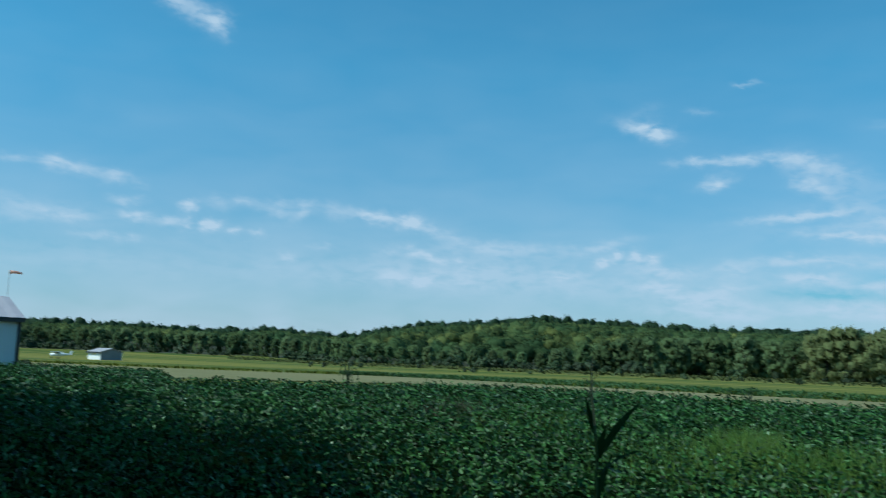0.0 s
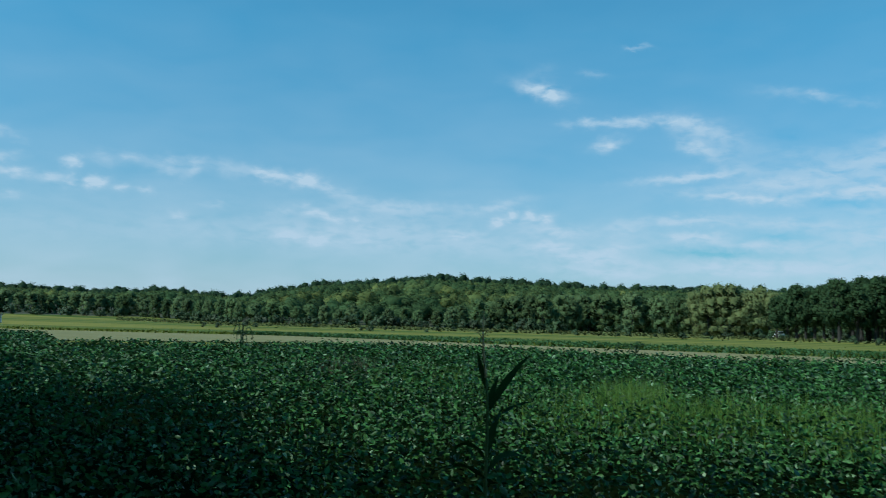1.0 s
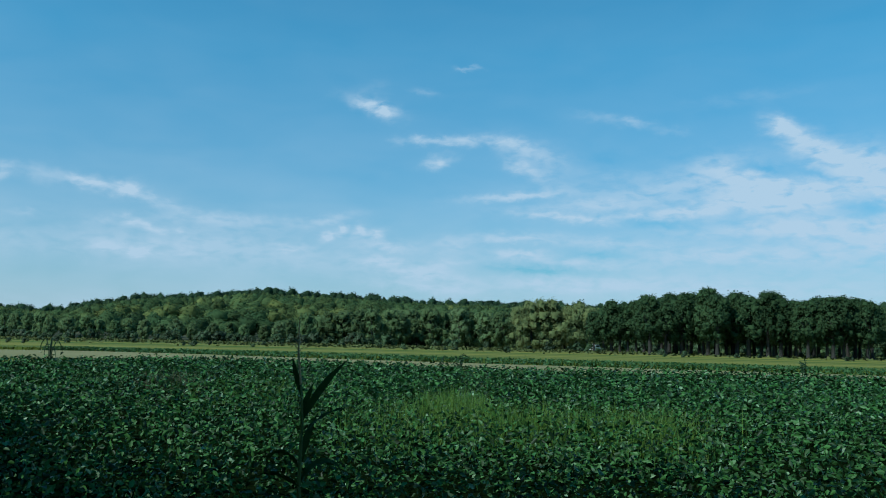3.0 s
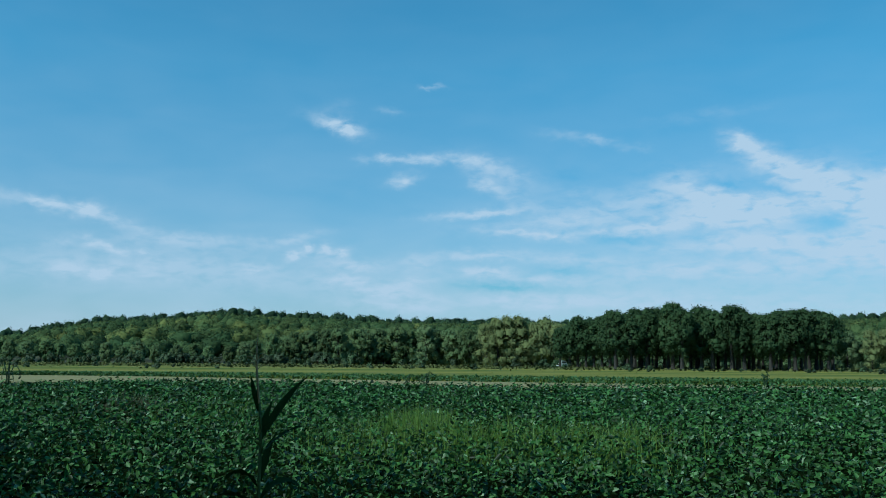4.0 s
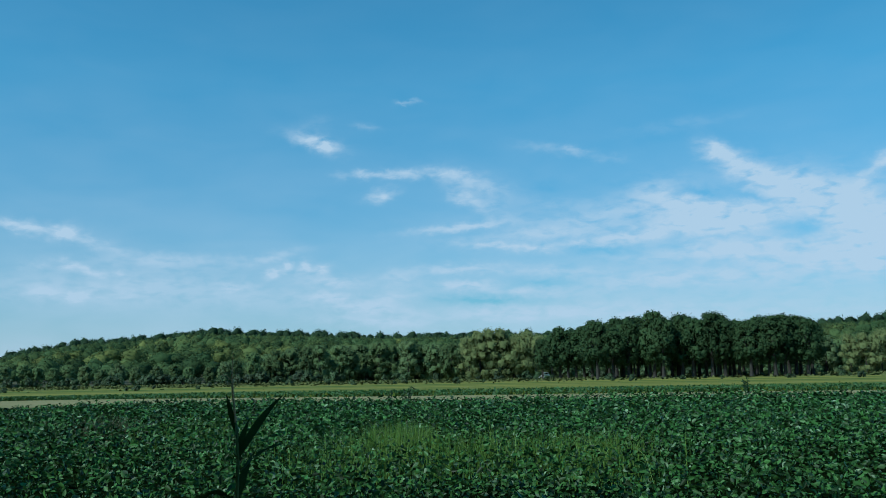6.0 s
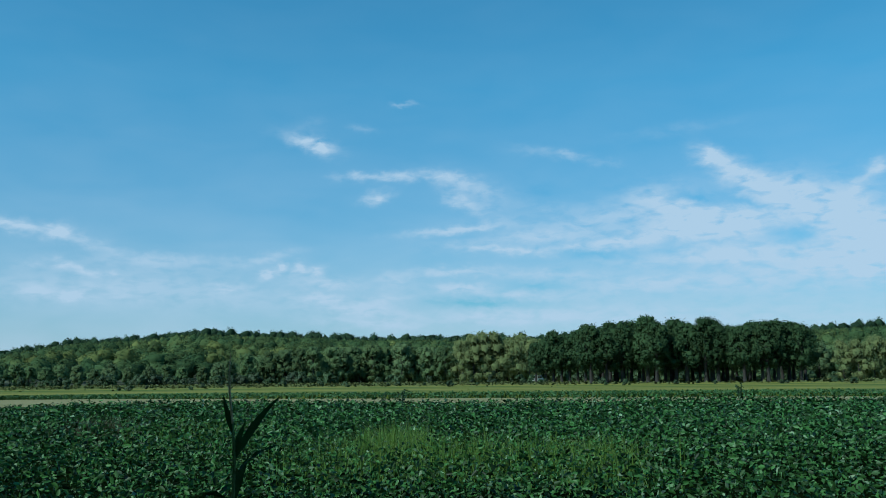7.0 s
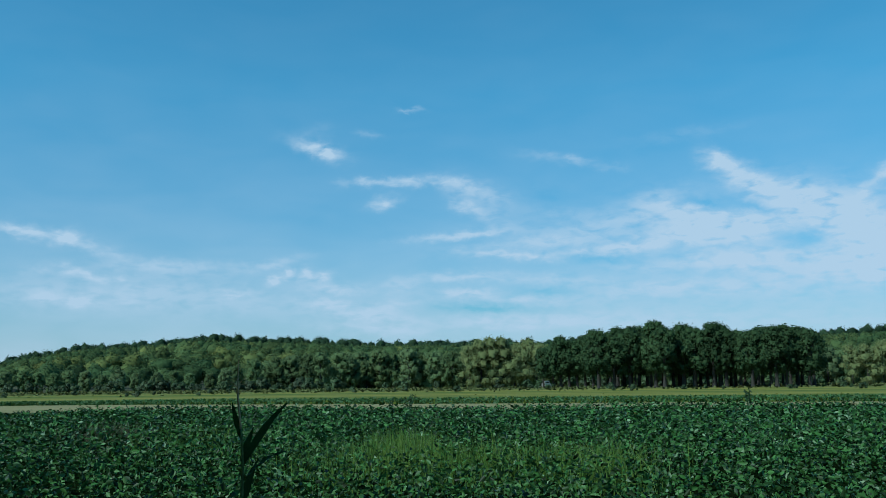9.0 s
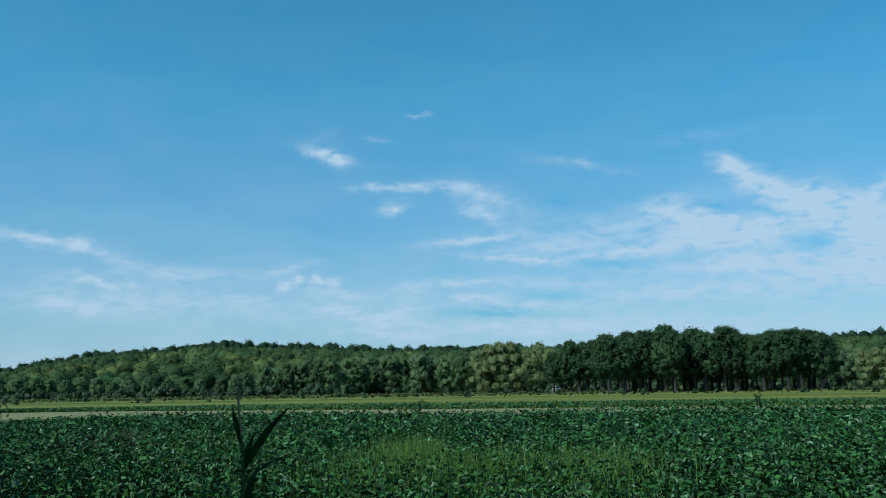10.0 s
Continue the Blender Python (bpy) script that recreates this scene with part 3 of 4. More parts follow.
grass_patch("grass_patch", -4.8, 14.0, 0.62, 1.0, 560, M_WEEDGRASS, "yellow-green wild grass standing in the soybeans", 0.97)
grass_patch("grass_patch", -2.7, 15.6, 0.32, 0.65, 800, M_WEEDGRASS, "yellow-green wild grass standing in the soybeans", 1.04)
grass_patch("grass_patch", 9.0, 13.5, 0.5, 0.7, 700, M_WEEDGRASS, "sparse wild grass standing in the soybeans", 0.98)
grass_patch("grass_patch", 2.4, 13.8, 0.5, 0.8, 520, M_WEEDGRASS, "sparse wild grass standing in the soybeans", 0.98)
grass_patch("grass_patch", -15.0, 20.0, 0.8, 1.4, 420, M_WEEDGRASS, "sparse wild grass standing in the soybeans", 0.98)
grass_patch("weed_patch", -20.5, 22.0, 0.6, 1.0, 500, M_PIGWEED, "brownish dying weeds standing in the soybeans", 1.0)


# ---- far vegetation ----
def build_meadow():
    vs, fs, base = [], [], 0
    n = 30000
    az = RNG.uniform(-50, 30, n)
    r = 66 + (150 - 66) * RNG.uniform(0, 1, n) ** 1.2
    x, y = polar(az, r)
    keep = (y > strip_y(x) + 1.0 + RNG.normal(0, 0.3, n)) & (y < strip_y(x) + 6 + RNG.exponential(9, n))
    x, y, r = x[keep], y[keep], r[keep]
    tall = 0.30 + 0.1 * np.sin(x * 0.07 + 1) * np.sin(y * 0.11)
    back = np.clip((y - strip_y(x)) / 14.0, 0, 1)
    h = np.clip(tall * (1.15 - 0.95 * back) * RNG.uniform(0.7, 1.3, len(x)), 0.05, 1)
    v, f = blades(x, y, ground_z(x, y), h, RNG.uniform(0.08, 0.25, len(x)), 0.25, RNG)
    ob = new("meadow_grass", mesh_of("meadow_grass", v, f, M_MEADOW, normals=np.tile([0.0, -0.15, 0.99], (len(v), 1))))
    tagged(ob, "tall yellow-green meadow grass below the woods", "grass", kind="stuff")
    # rank weeds before the trees
    n = 15000
    az = RNG.uniform(-34, 30, n)
    r = np.interp(az, [-34, -28, -10, 8, 24, 30], [330, 276, 258, 252, 268, 272]) + RNG.normal(-18, 19, n)
    x, y = polar(az, r)
    clump = 0.55 + 0.45 * np.sin(az * 7.3 + 2 * np.sin(r * 0.11)) * np.sin(az * 17.1 + r * 0.2)
    v, f = blades(x, y, ground_z(x, y), np.clip(0.6 * clump, 0.12, 0.9) * RNG.uniform(0.6, 1.3, n), RNG.uniform(0.3, 0.9, n), 0.6, RNG)
    ob = new("rank_weeds", mesh_of("rank_weeds", v, f, M_RANK, normals=np.tile([-0.2, -0.3, 0.93], (len(v), 1))))
    tagged(ob, "rank olive weeds along the foot of the woods", "weeds", kind="stuff")
    # low green crop along the far side of the strip
    n = 15000
    x = RNG.uniform(-42, 62, n)
    deep = np.interp(x, [-42, -35, -20, 10, 62], [0.6, 2.5, 9.0, 11.0, 9.0])
    y = strip_y(x) + 0.4 + RNG.uniform(0, 1, n) ** 1.3 * deep
    v, f = leaf_cloud(x, y, RNG.uniform(0.05, 0.40, n), RNG.uniform(0.14, 0.32, n), 0.7, RNG)
    ob = new("crop_fringe", mesh_of("crop_fringe", v, f, M_FRINGE))
    tagged(ob, "low dark green crop rows beside the mown strip", "crop", kind="stuff")


build_meadow()


def lump():
    """A rough block, eight corners on a ball."""
    bm = bmesh.new()
    bmesh.ops.create_cube(bm, size=2.0)
    v = np.array([x.co.normalized() for x in bm.verts])
    f = np.array([[x.index for x in y.verts] for y in bm.faces])
    bm.free()
    return v, f


LUMP_V, LUMP_F = lump()


def lobed_crown(rng, height, radius, bottom, lobes, leaves, leaf, flat=1.0, droop=0.0, big=1.0, whole=0.5, fluff=1.3):
    """A crown of overlapping leafy lobes: leaf sprays on every lobe round a sparse inner mass."""
    centres, sizes = [], []
    for _ in range(lobes):
        t = rng.uniform(0, 1) ** 0.85
        z = bottom + (height - bottom) * t
        env = radius * math.sqrt(max(0.05, 1 - ((t - 0.38) / 0.64) ** 2))
        a, q = rng.uniform(0, 2 * math.pi), math.sqrt(rng.uniform(0.05, 1)) * env * 0.8
        s = radius * rng.uniform(0.26, 0.46) * big
        centres.append((q * math.cos(a), q * math.sin(a), min(z, height - s * 0.6)))
        sizes.append(s)
    centres, sizes = np.array(centres), np.array(sizes)
    n = lobes * leaves
    k = np.repeat(np.arange(lobes), leaves)
    d = rng.normal(0, 1, (n, 3))
    d /= np.linalg.norm(d, axis=1)[:, None]
    rad = sizes[k] * rng.uniform(0.5, fluff, n)
    p = centres[k] + d * rad[:, None] * np.array([1, 1, flat])
    p[:, 2] -= droop * rng.uniform(0, 1, n) ** 2
    # leaf sprays: diamonds facing outwards, tipped at random
    nrm = d + rng.normal(0, 0.4, (n, 3)) + np.array([0, 0, 0.25])
    nrm /= np.linalg.norm(nrm, axis=1)[:, None]
    u = np.cross(nrm, rng.normal(0, 1, (n, 3)))
    u /= np.linalg.norm(u, axis=1)[:, None]
    w = np.cross(nrm, u)
    s = (leaf * rng.uniform(0.6, 1.4, n))[:, None]
    q = np.stack([p - u * s, p - w * s * .55, p + u * s, p + w * s * .55], 1).reshape(-1, 3)
    f = (np.arange(n)[:, None] * 4 + np.arange(4)[None])
    # inner mass: one rough lump for each lobe, of quads as well
    j = rng.uniform(0.55, 0.95, (lobes, len(LUMP_V), 1))
    cv = (centres[:, None] + LUMP_V[None] * j * sizes[:, None, None] * np.array([1, 1, flat])).reshape(-1, 3)
    cf = (np.arange(lobes)[:, None, None] * len(LUMP_V) + LUMP_F[None]).reshape(-1, 4) + len(q)
    # leaves shade with the lobe and the crown that they clothe
    mid = np.array([0, 0, bottom + (height - bottom) * 0.4])
    out = p - mid
    out /= np.linalg.norm(out, axis=1)[:, None] + 1e-6
    ln = d * (1.05 - whole) + out * whole + nrm * 0.2 + np.array([-0.12, -0.12, 0.45])
    ln /= np.linalg.norm(ln, axis=1)[:, None]
    nv = np.concatenate([np.repeat(ln, 4, axis=0), np.tile(LUMP_V * 0.7 + np.array([-0.12, -0.12, 0.45]), (lobes, 1))])
    return np.concatenate([q, cv]), np.concatenate([f, cf]), centres, sizes, nv


def trunk_mesh(rng, height, radius, crown_bottom, centres, limbs=6, base_r=0.28):
    bm = bmesh.new()
    lean = rng.normal(0, 0.25, 2)
    pts = [(lean[0] * t * t, lean[1] * t * t, height * 0.8 * t) for t in (0, .08, .3, .55, .8, 1)]
    tube(pts, [base_r * 1.35, base_r, base_r * .85, base_r * .6, base_r * .35, base_r * .1], 8, bm)
    for i in range(limbs):
        c = Vector(centres[rng.integers(len(centres))])
        z0 = min(max(crown_bottom * 0.8, c.z * 0.55), height * 0.7)
        p0 = Vector((0, 0, z0))
        mid = p0.lerp(c, 0.5) + Vector((0, 0, 0.3))
        tube([p0, mid, c], [base_r * .42, base_r * .28, base_r * .08], 6, bm)
    return bm


def tree_kind(name, label, category, seed, height, radius, bottom, lobes, leaves, leaf, mat, base_r=0.28, droop=0.0, group="", big=1.0, fluff=1.3, whole=0.72):
    rng = np.random.default_rng(seed)
    t = empty(name, Matrix.Identity(4), label, category, group)
    q, f, c, s, nv = lobed_crown(rng, height, radius, bottom, lobes, leaves, leaf, 0.95, droop, big, whole, fluff)
    part("trunk", trunk_mesh(rng, height, radius, bottom, c, base_r=base_r), M_BARK, t)
    cr = new("crown", mesh_of("crown", q, f, mat, normals=nv))
    cr.parent = t
    return t


def place(kinds, spots, rng, lo=0.85, hi=1.15):
    """The first spots take the kinds themselves, the others copies."""
    used = set()
    for x, y, s in spots:
        k = kinds[rng.integers(len(kinds))]
        z = float(ground_z(np.array(x), np.array(y))) - 0.05
        sc = s * rng.uniform(lo, hi)
        turn = rng.uniform(0, 2 * math.pi)
        if k.name not in used:
            used.add(k.name)
            ob = k
        else:
            ob = copy_thing(k, Matrix.Identity(4))
        ob.matrix_basis = Matrix.LocRotScale((x, y, z), Euler((0, 0, turn)), (sc, sc, sc * rng.uniform(0.94, 1.06)))
    for k in kinds:
        if k.name not in used:
            for o in (*k.children_recursive, k):
                bpy.data.objects.remove(o)


def build_grove():
    rng = np.random.default_rng(21)
    kinds = [tree_kind("cottonwood_tree", "tall dark green cottonwood with bare lower trunk in a grove", "tree", 100 + i,
                       13.6 + 0.35 * (i % 3), 4.0, 4.0, 80, 54, 0.24, M_COTTON, 0.42, 1.3, "cottonwood grove", 0.58, 1.5, 0.95) for i in range(4)]
    spots = []
    for i in range(34):
        az = 9.6 + i * 0.38 + rng.normal(0, 0.2)
        r = 224 + rng.uniform(-10, 12)
        edge = np.interp(az, [9.5, 10.1, 12.2, 14.6, 17.9, 21, 22.9], [0.95, 1.0, 1.06, 1.06, 1.01, 1.02, 0.96])
        spots.append((*polar(az, r), edge))
    spots += [(*polar(a, 236), s) for a, s in ((6.2, 0.80), (6.8, 0.84), (7.3, 0.90), (7.8, 0.95), (8.3, 0.99), (8.8, 1.04), (9.3, 1.08))]
    spots += [(*polar(a, 226), s) for a, s in ((10.8, 1.08), (12.1, 1.15), (14.5, 1.12), (16.6, 1.04))]
    for i in range(11):
        az = 10.2 + i * 1.12 + rng.normal(0, 0.2)
        spots.append((*polar(az, 236 + rng.uniform(-4, 8)), 0.97))
    place(kinds, spots, rng, 0.88, 1.03)


def build_treeline():
    rng = np.random.default_rng(33)
    kinds = [tree_kind("woodland_tree", "leafy green deciduous tree at the edge of the woods", "tree", 200 + i,
                       11.0 + 0.7 * (i % 3), 4.6, 0.6, 50, 42, 0.36, M_TREE, 0.25, 0.9, "trees along the wood's edge", 0.78, 1.12, 0.8) for i in range(5)]
    spots = []
    az = -47.0
    while az < 29:
        r = np.interp(az, [-47, -33, -28, -10, 8, 24, 30], [372, 365, 300, 280, 276, 300, 300]) + rng.uniform(-6, 10)
        h = np.interp(az, [-47, -33, -26, -15, -10, 0, 8, 22, 30], [0.66, 0.70, 0.60, 0.55, 0.88, 0.98, 1.0, 0.95, 0.9])
        spots.append((*polar(az, r), h))
        az += rng.uniform(0.6, 1.25) * (0.6 if az < -27 else 1.0)
    az = -13.0
    while az < 29:
        r = np.interp(az, [-47, -33, -28, -10, 8, 24, 30], [386, 378, 314, 292, 288, 312, 312]) + rng.uniform(-4, 8)
        h = np.interp(az, [-47, -33, -26, -15, -10, 0, 8, 22, 30], [0.66, 0.7, 0.56, 0.5, 0.94, 1.02, 1.05, 0.95, 0.9])
        spots.append((*polar(az, r), h * rng.uniform(0.85, 1.1)))
        az += rng.uniform(0.8, 1.5)
    place(kinds, spots, rng, 0.85, 1.06)
    pale = [tree_kind("pale_tree", "pale olive-green tree with thin foliage before the woods", "tree", 300 + i,
                      13.4, 4.2, 1.2, 36, 100, 0.27, M_PALE, 0.25, 0.8, "pale trees") for i in range(2)]
    spots = [(*polar(a, 262 + 3 * math.sin(a * 9)), s * 0.95) for a, s in ((1.6, .9), (2.3, 1.02), (3.0, 1.1), (3.7, 1.08), (4.4, 1.1), (5.1, 1.06), (5.8, 1.04), (24.2, .75), (25.0, .85), (25.8, .9), (26.6, .85))]
    place(pale, spots, rng, 0.95, 1.05)
    shrubs = [tree_kind("shrub", "low green shrub at the foot of the woods", "shrub", 400 + i, 2.6, 1.9, 0.2, 9, 30, 0.30, M_BUSH,
                        0.08, 0.2, "shrubs along the meadow") for i in range(3)]
    spots = []
    for i in range(130):
        az = rng.uniform(-30, 28) if i % 2 else rng.uniform(-46, -10)
        r = np.interp(az, [-47, -33, -28, -10, 8, 24, 30], [358, 350, 290, 270, 264, 285, 288]) + rng.uniform(-4, 3)
        spots.append((*polar(az, r), rng.uniform(0.5, 1.3)))
    for i in range(46):
        az = rng.uniform(-30, 28)
        spots.append((*polar(az, rng.uniform(170, 250)), rng.uniform(0.22, 0.5)))
    spots += [(*polar(24.65, 178), 0.42), (*polar(3.3, 236), 0.5), (*polar(2.2, 240), 0.4), (*polar(16.0, 196), 0.3),
              (*polar(5.2, 224), 0.72), (*polar(5.9, 225), 0.70), (*polar(5.5, 222), 0.36)]
    place(shrubs, spots, rng)


def dome_crown(rng, radius, centre, bumps, leaves, leaf):
    """A broad rounded crown seen from afar: a lumpy leafy mass clothed all over in leaf sprays."""
    bm = bmesh.new()
    bmesh.ops.create_cube(bm, size=2.0)
    bmesh.ops.subdivide_edges(bm, edges=bm.edges[:], cuts=1, use_grid_fill=True)
    base = np.array([v.co.normalized() for v in bm.verts])
    bm.verts.index_update()
    faces = np.array([[v.index for v in f.verts] for f in bm.faces])
    bm.free()
    axes = rng.normal(0, 1, (bumps, 3)) + np.array([0, 0, 0.5])
    axes /= np.linalg.norm(axes, axis=1)[:, None]
    gain = rng.uniform(0.25, 0.6, bumps)

    def swell(d):
        return 0.68 + (gain * np.exp((d @ axes.T - 1) * 9.0)).max(axis=1)

    squash = np.array([1, 1, 0.98])
    cv = base * (swell(base) * rng.uniform(0.72, 0.95, len(base)))[:, None] * radius * squash + np.array([0, 0, centre])
    d = rng.normal(0, 1, (leaves, 3)) + np.array([0, 0, 0.35])
    d /= np.linalg.norm(d, axis=1)[:, None]
    p = d * (swell(d) * rng.uniform(0.84, 1.02, leaves))[:, None] * radius * squash + np.array([0, 0, centre])
    # slope of the lumps, for the leaves' facing
    e = 0.12
    t1 = np.cross(d, [0.3, 0.2, 1.0])
    t1 /= np.linalg.norm(t1, axis=1)[:, None]
    t2 = np.cross(d, t1)
    s0 = swell(d)
    g1, g2 = (swell(d + t1 * e) - s0) / e, (swell(d + t2 * e) - s0) / e
    nrm = d - t1 * g1[:, None] - t2 * g2[:, None]
    nrm /= np.linalg.norm(nrm, axis=1)[:, None]
    face = nrm + rng.normal(0, 0.45, (leaves, 3))
    face /= np.linalg.norm(face, axis=1)[:, None]
    u = np.cross(face, rng.normal(0, 1, (leaves, 3)))
    u /= np.linalg.norm(u, axis=1)[:, None]
    w = np.cross(face, u)
    s = (leaf * rng.uniform(0.6, 1.4, leaves))[:, None]
    q = np.stack([p - u * s, p - w * s * .6, p + u * s, p + w * s * .6], 1).reshape(-1, 3)
    ln = nrm * 0.7 + face * 0.5 + np.array([0, 0, 0.08])
    ln /= np.linalg.norm(ln, axis=1)[:, None]
    bn = base + np.array([0, 0, 0.06])
    bn /= np.linalg.norm(bn, axis=1)[:, None]
    f = np.arange(leaves)[:, None] * 4 + np.arange(4)[None]
    return np.concatenate([q, cv]), np.concatenate([f, faces + len(q)]), np.concatenate([np.repeat(ln, 4, axis=0), bn])


def in_clearing(az, r):
    """A patch of open pasture high on the bluff."""
    return az > 25.6 and 455 < r < 520


def build_woods():
    """The woods that cover the bluffs."""
    rng = np.random.default_rng(5)
    near = [dome_crown(rng, 3.0 + 0.4 * (i % 3), 5.8, 10 + i % 4, 210, 0.31) for i in range(8)]
    far = [dome_crown(rng, 3.0 + 0.4 * (i % 3), 5.8, 9 + i % 4, 104, 0.33) for i in range(8)]
    parts = {"bluff_woods": ([], [], [], []), "ridge_woods": ([], [], [], [])}
    r = 306.0
    while r < 672:
        step = math.degrees((5.6 if r < 430 else 6.0 if r < 575 else 5.2) / r)
        az = -49.0 + rng.uniform(0, step)
        while az < 31:
            a, rr = az + rng.normal(0, step * .25), r + rng.normal(0, 3)
            az += step * rng.uniform(0.8, 1.3)
            if rr < np.interp(a, [-47, -33, -28, -10], [385, 380, 320, 305]) or in_clearing(a, rr):
                continue
            x, y = polar(a, rr)
            q, f, nv = (near if r < 430 else far)[rng.integers(8)]
            crest = r > 575
            s, th = rng.choice([0.65, 0.8, 1.0, 1.2, 1.5]) * rng.uniform(0.9, 1.1), rng.uniform(0, 6.28)
            if crest:
                s = rng.choice([0.75, 0.85, 0.95, 1.05, 1.25]) * (1.0 if r < 640 else 0.95)
            gz = float(ground_z(np.array(x), np.array(y)))
            if r < 600:
                room = 1.7 + rr * math.tan(math.radians(np.interp(a, RIDGE_AZ, RIDGE_EL) - 0.12)) - gz
                s = min(s, max(0.45, (room / 10.0 - 0.35) / 0.65))
            c, sn = math.cos(th) * s, math.sin(th) * s
            low = 2.2 * max(0.0, min(1.0, (390 - rr) / 60))          # the skirts of the front trees reach the ground
            v = np.stack([q[:, 0] * c - q[:, 1] * sn + x, q[:, 0] * sn + q[:, 1] * c + y,
                          (q[:, 2] - low) * (0.35 + 0.65 * s) * rng.uniform(0.92, 1.08) + gz], -1)
            vs, fs, ts, ns = parts["ridge_woods" if crest else "bluff_woods"]
            fs.append(f)
            vs.append(v)
            ns.append(np.stack([nv[:, 0] * c / s - nv[:, 1] * sn / s, nv[:, 0] * sn / s + nv[:, 1] * c / s, nv[:, 2]], -1))
            drift = 0.5 + 0.9 * noise.noise((x * 0.018, y * 0.018, 4.0))
            ts.append(np.full(len(v), min(1.0, max(0.0, 0.55 * drift + 0.5 * rng.uniform(0, 1)))))
        r += 7.8 if r < 430 else 9.6
    for name, mat, label in (("bluff_woods", M_WOODS, "mixed green woods covering the bluffs"),
                             ("ridge_woods", M_RIDGE, "darker green trees along the crest of the bluffs")):
        vs, fs, ts, ns = parts[name]
        first = np.cumsum([0] + [len(v) for v in vs[:-1]])
        fs = [f + b for f, b in zip(fs, first)]
        ob = new(name, mesh_of(name, np.concatenate(vs), np.concatenate(fs), mat, np.concatenate(ts), normals=np.concatenate(ns)))
        tagged(ob, label, "woods", kind="stuff")


def build_shade_trees():
    """Unseen trees added beside and behind the lookout, dappling the near crop with shade."""
    rng = np.random.default_rng(44)
    kinds = [tree_kind("roadside_tree", "unseen leafy green tree added beside the field to shade its edge", "tree", 500 + i,
                       11.5, 3.6, 2.5, 26, 84, 0.32, M_TREE, 0.24, 0.5, "trees beside the field") for i in range(2)]
    place(kinds, [(-9.5, -0.6, 1.0), (-12.8, 1.6, 1.1), (-16.4, 3.6, 1.12), (-20.2, 6.0, 1.1), (-24.4, 9.0, 1.1), (-29.0, 12.4, 1.0), (-35.0, 16.5, 0.9),
                  (-8.8, -3.4, 1.4), (-5.2, -6.6, 1.42), (-1.2, -9.0, 1.4), (3.4, -11.0, 1.4)], rng, 0.95, 1.05)


build_woods()
build_treeline()
build_grove()
build_shade_trees()


# ---- maize plant ----
def maize_leaf(bm, base, side, length, width, rise, droop, turn=40.0, twist=0.0):
    """A blade that rises from the stalk, arches over and tapers, folded along its midrib."""
    steps = 10
    d = Vector((math.cos(radians(side)), math.sin(radians(side)), 0))
    p, ang = Vector(base), radians(rise)
    rows = []
    for i in range(steps + 1):
        t = i / steps
        w = width * (0.45 + 1.3 * t) if t < 0.35 else width * 0.91 * (1 - ((t - 0.35) / 0.65) ** 1.6) + 0.0006
        along = d * math.cos(ang) + Vector((0, 0, 1)) * math.sin(ang)
        across = along.cross(Vector((0, 0, 1)))
        across = (across if across.length > 1e-4 else Vector((0, 1, 0))).normalized()
        across.rotate(Matrix.Rotation(radians(turn + twist * t), 3, along))
        up = across.cross(along)
        wave = 0.006 * math.sin(t * 21)
        rows.append([bm.verts.new(p + across * w * .5 + up * (w * .16 + wave)), bm.verts.new(p), bm.verts.new(p - across * w * .5 + up * (w * .16 - wave))])
        p = p + along * (length / steps)
        ang -= radians(droop) / steps * (0.4 + 1.2 * t)
    for a, b in zip(rows, rows[1:]):
        bm.faces.new((a[0], a[1], b[1], b[0]))
        bm.faces.new((a[1], a[2], b[2], b[1]))
    return bm


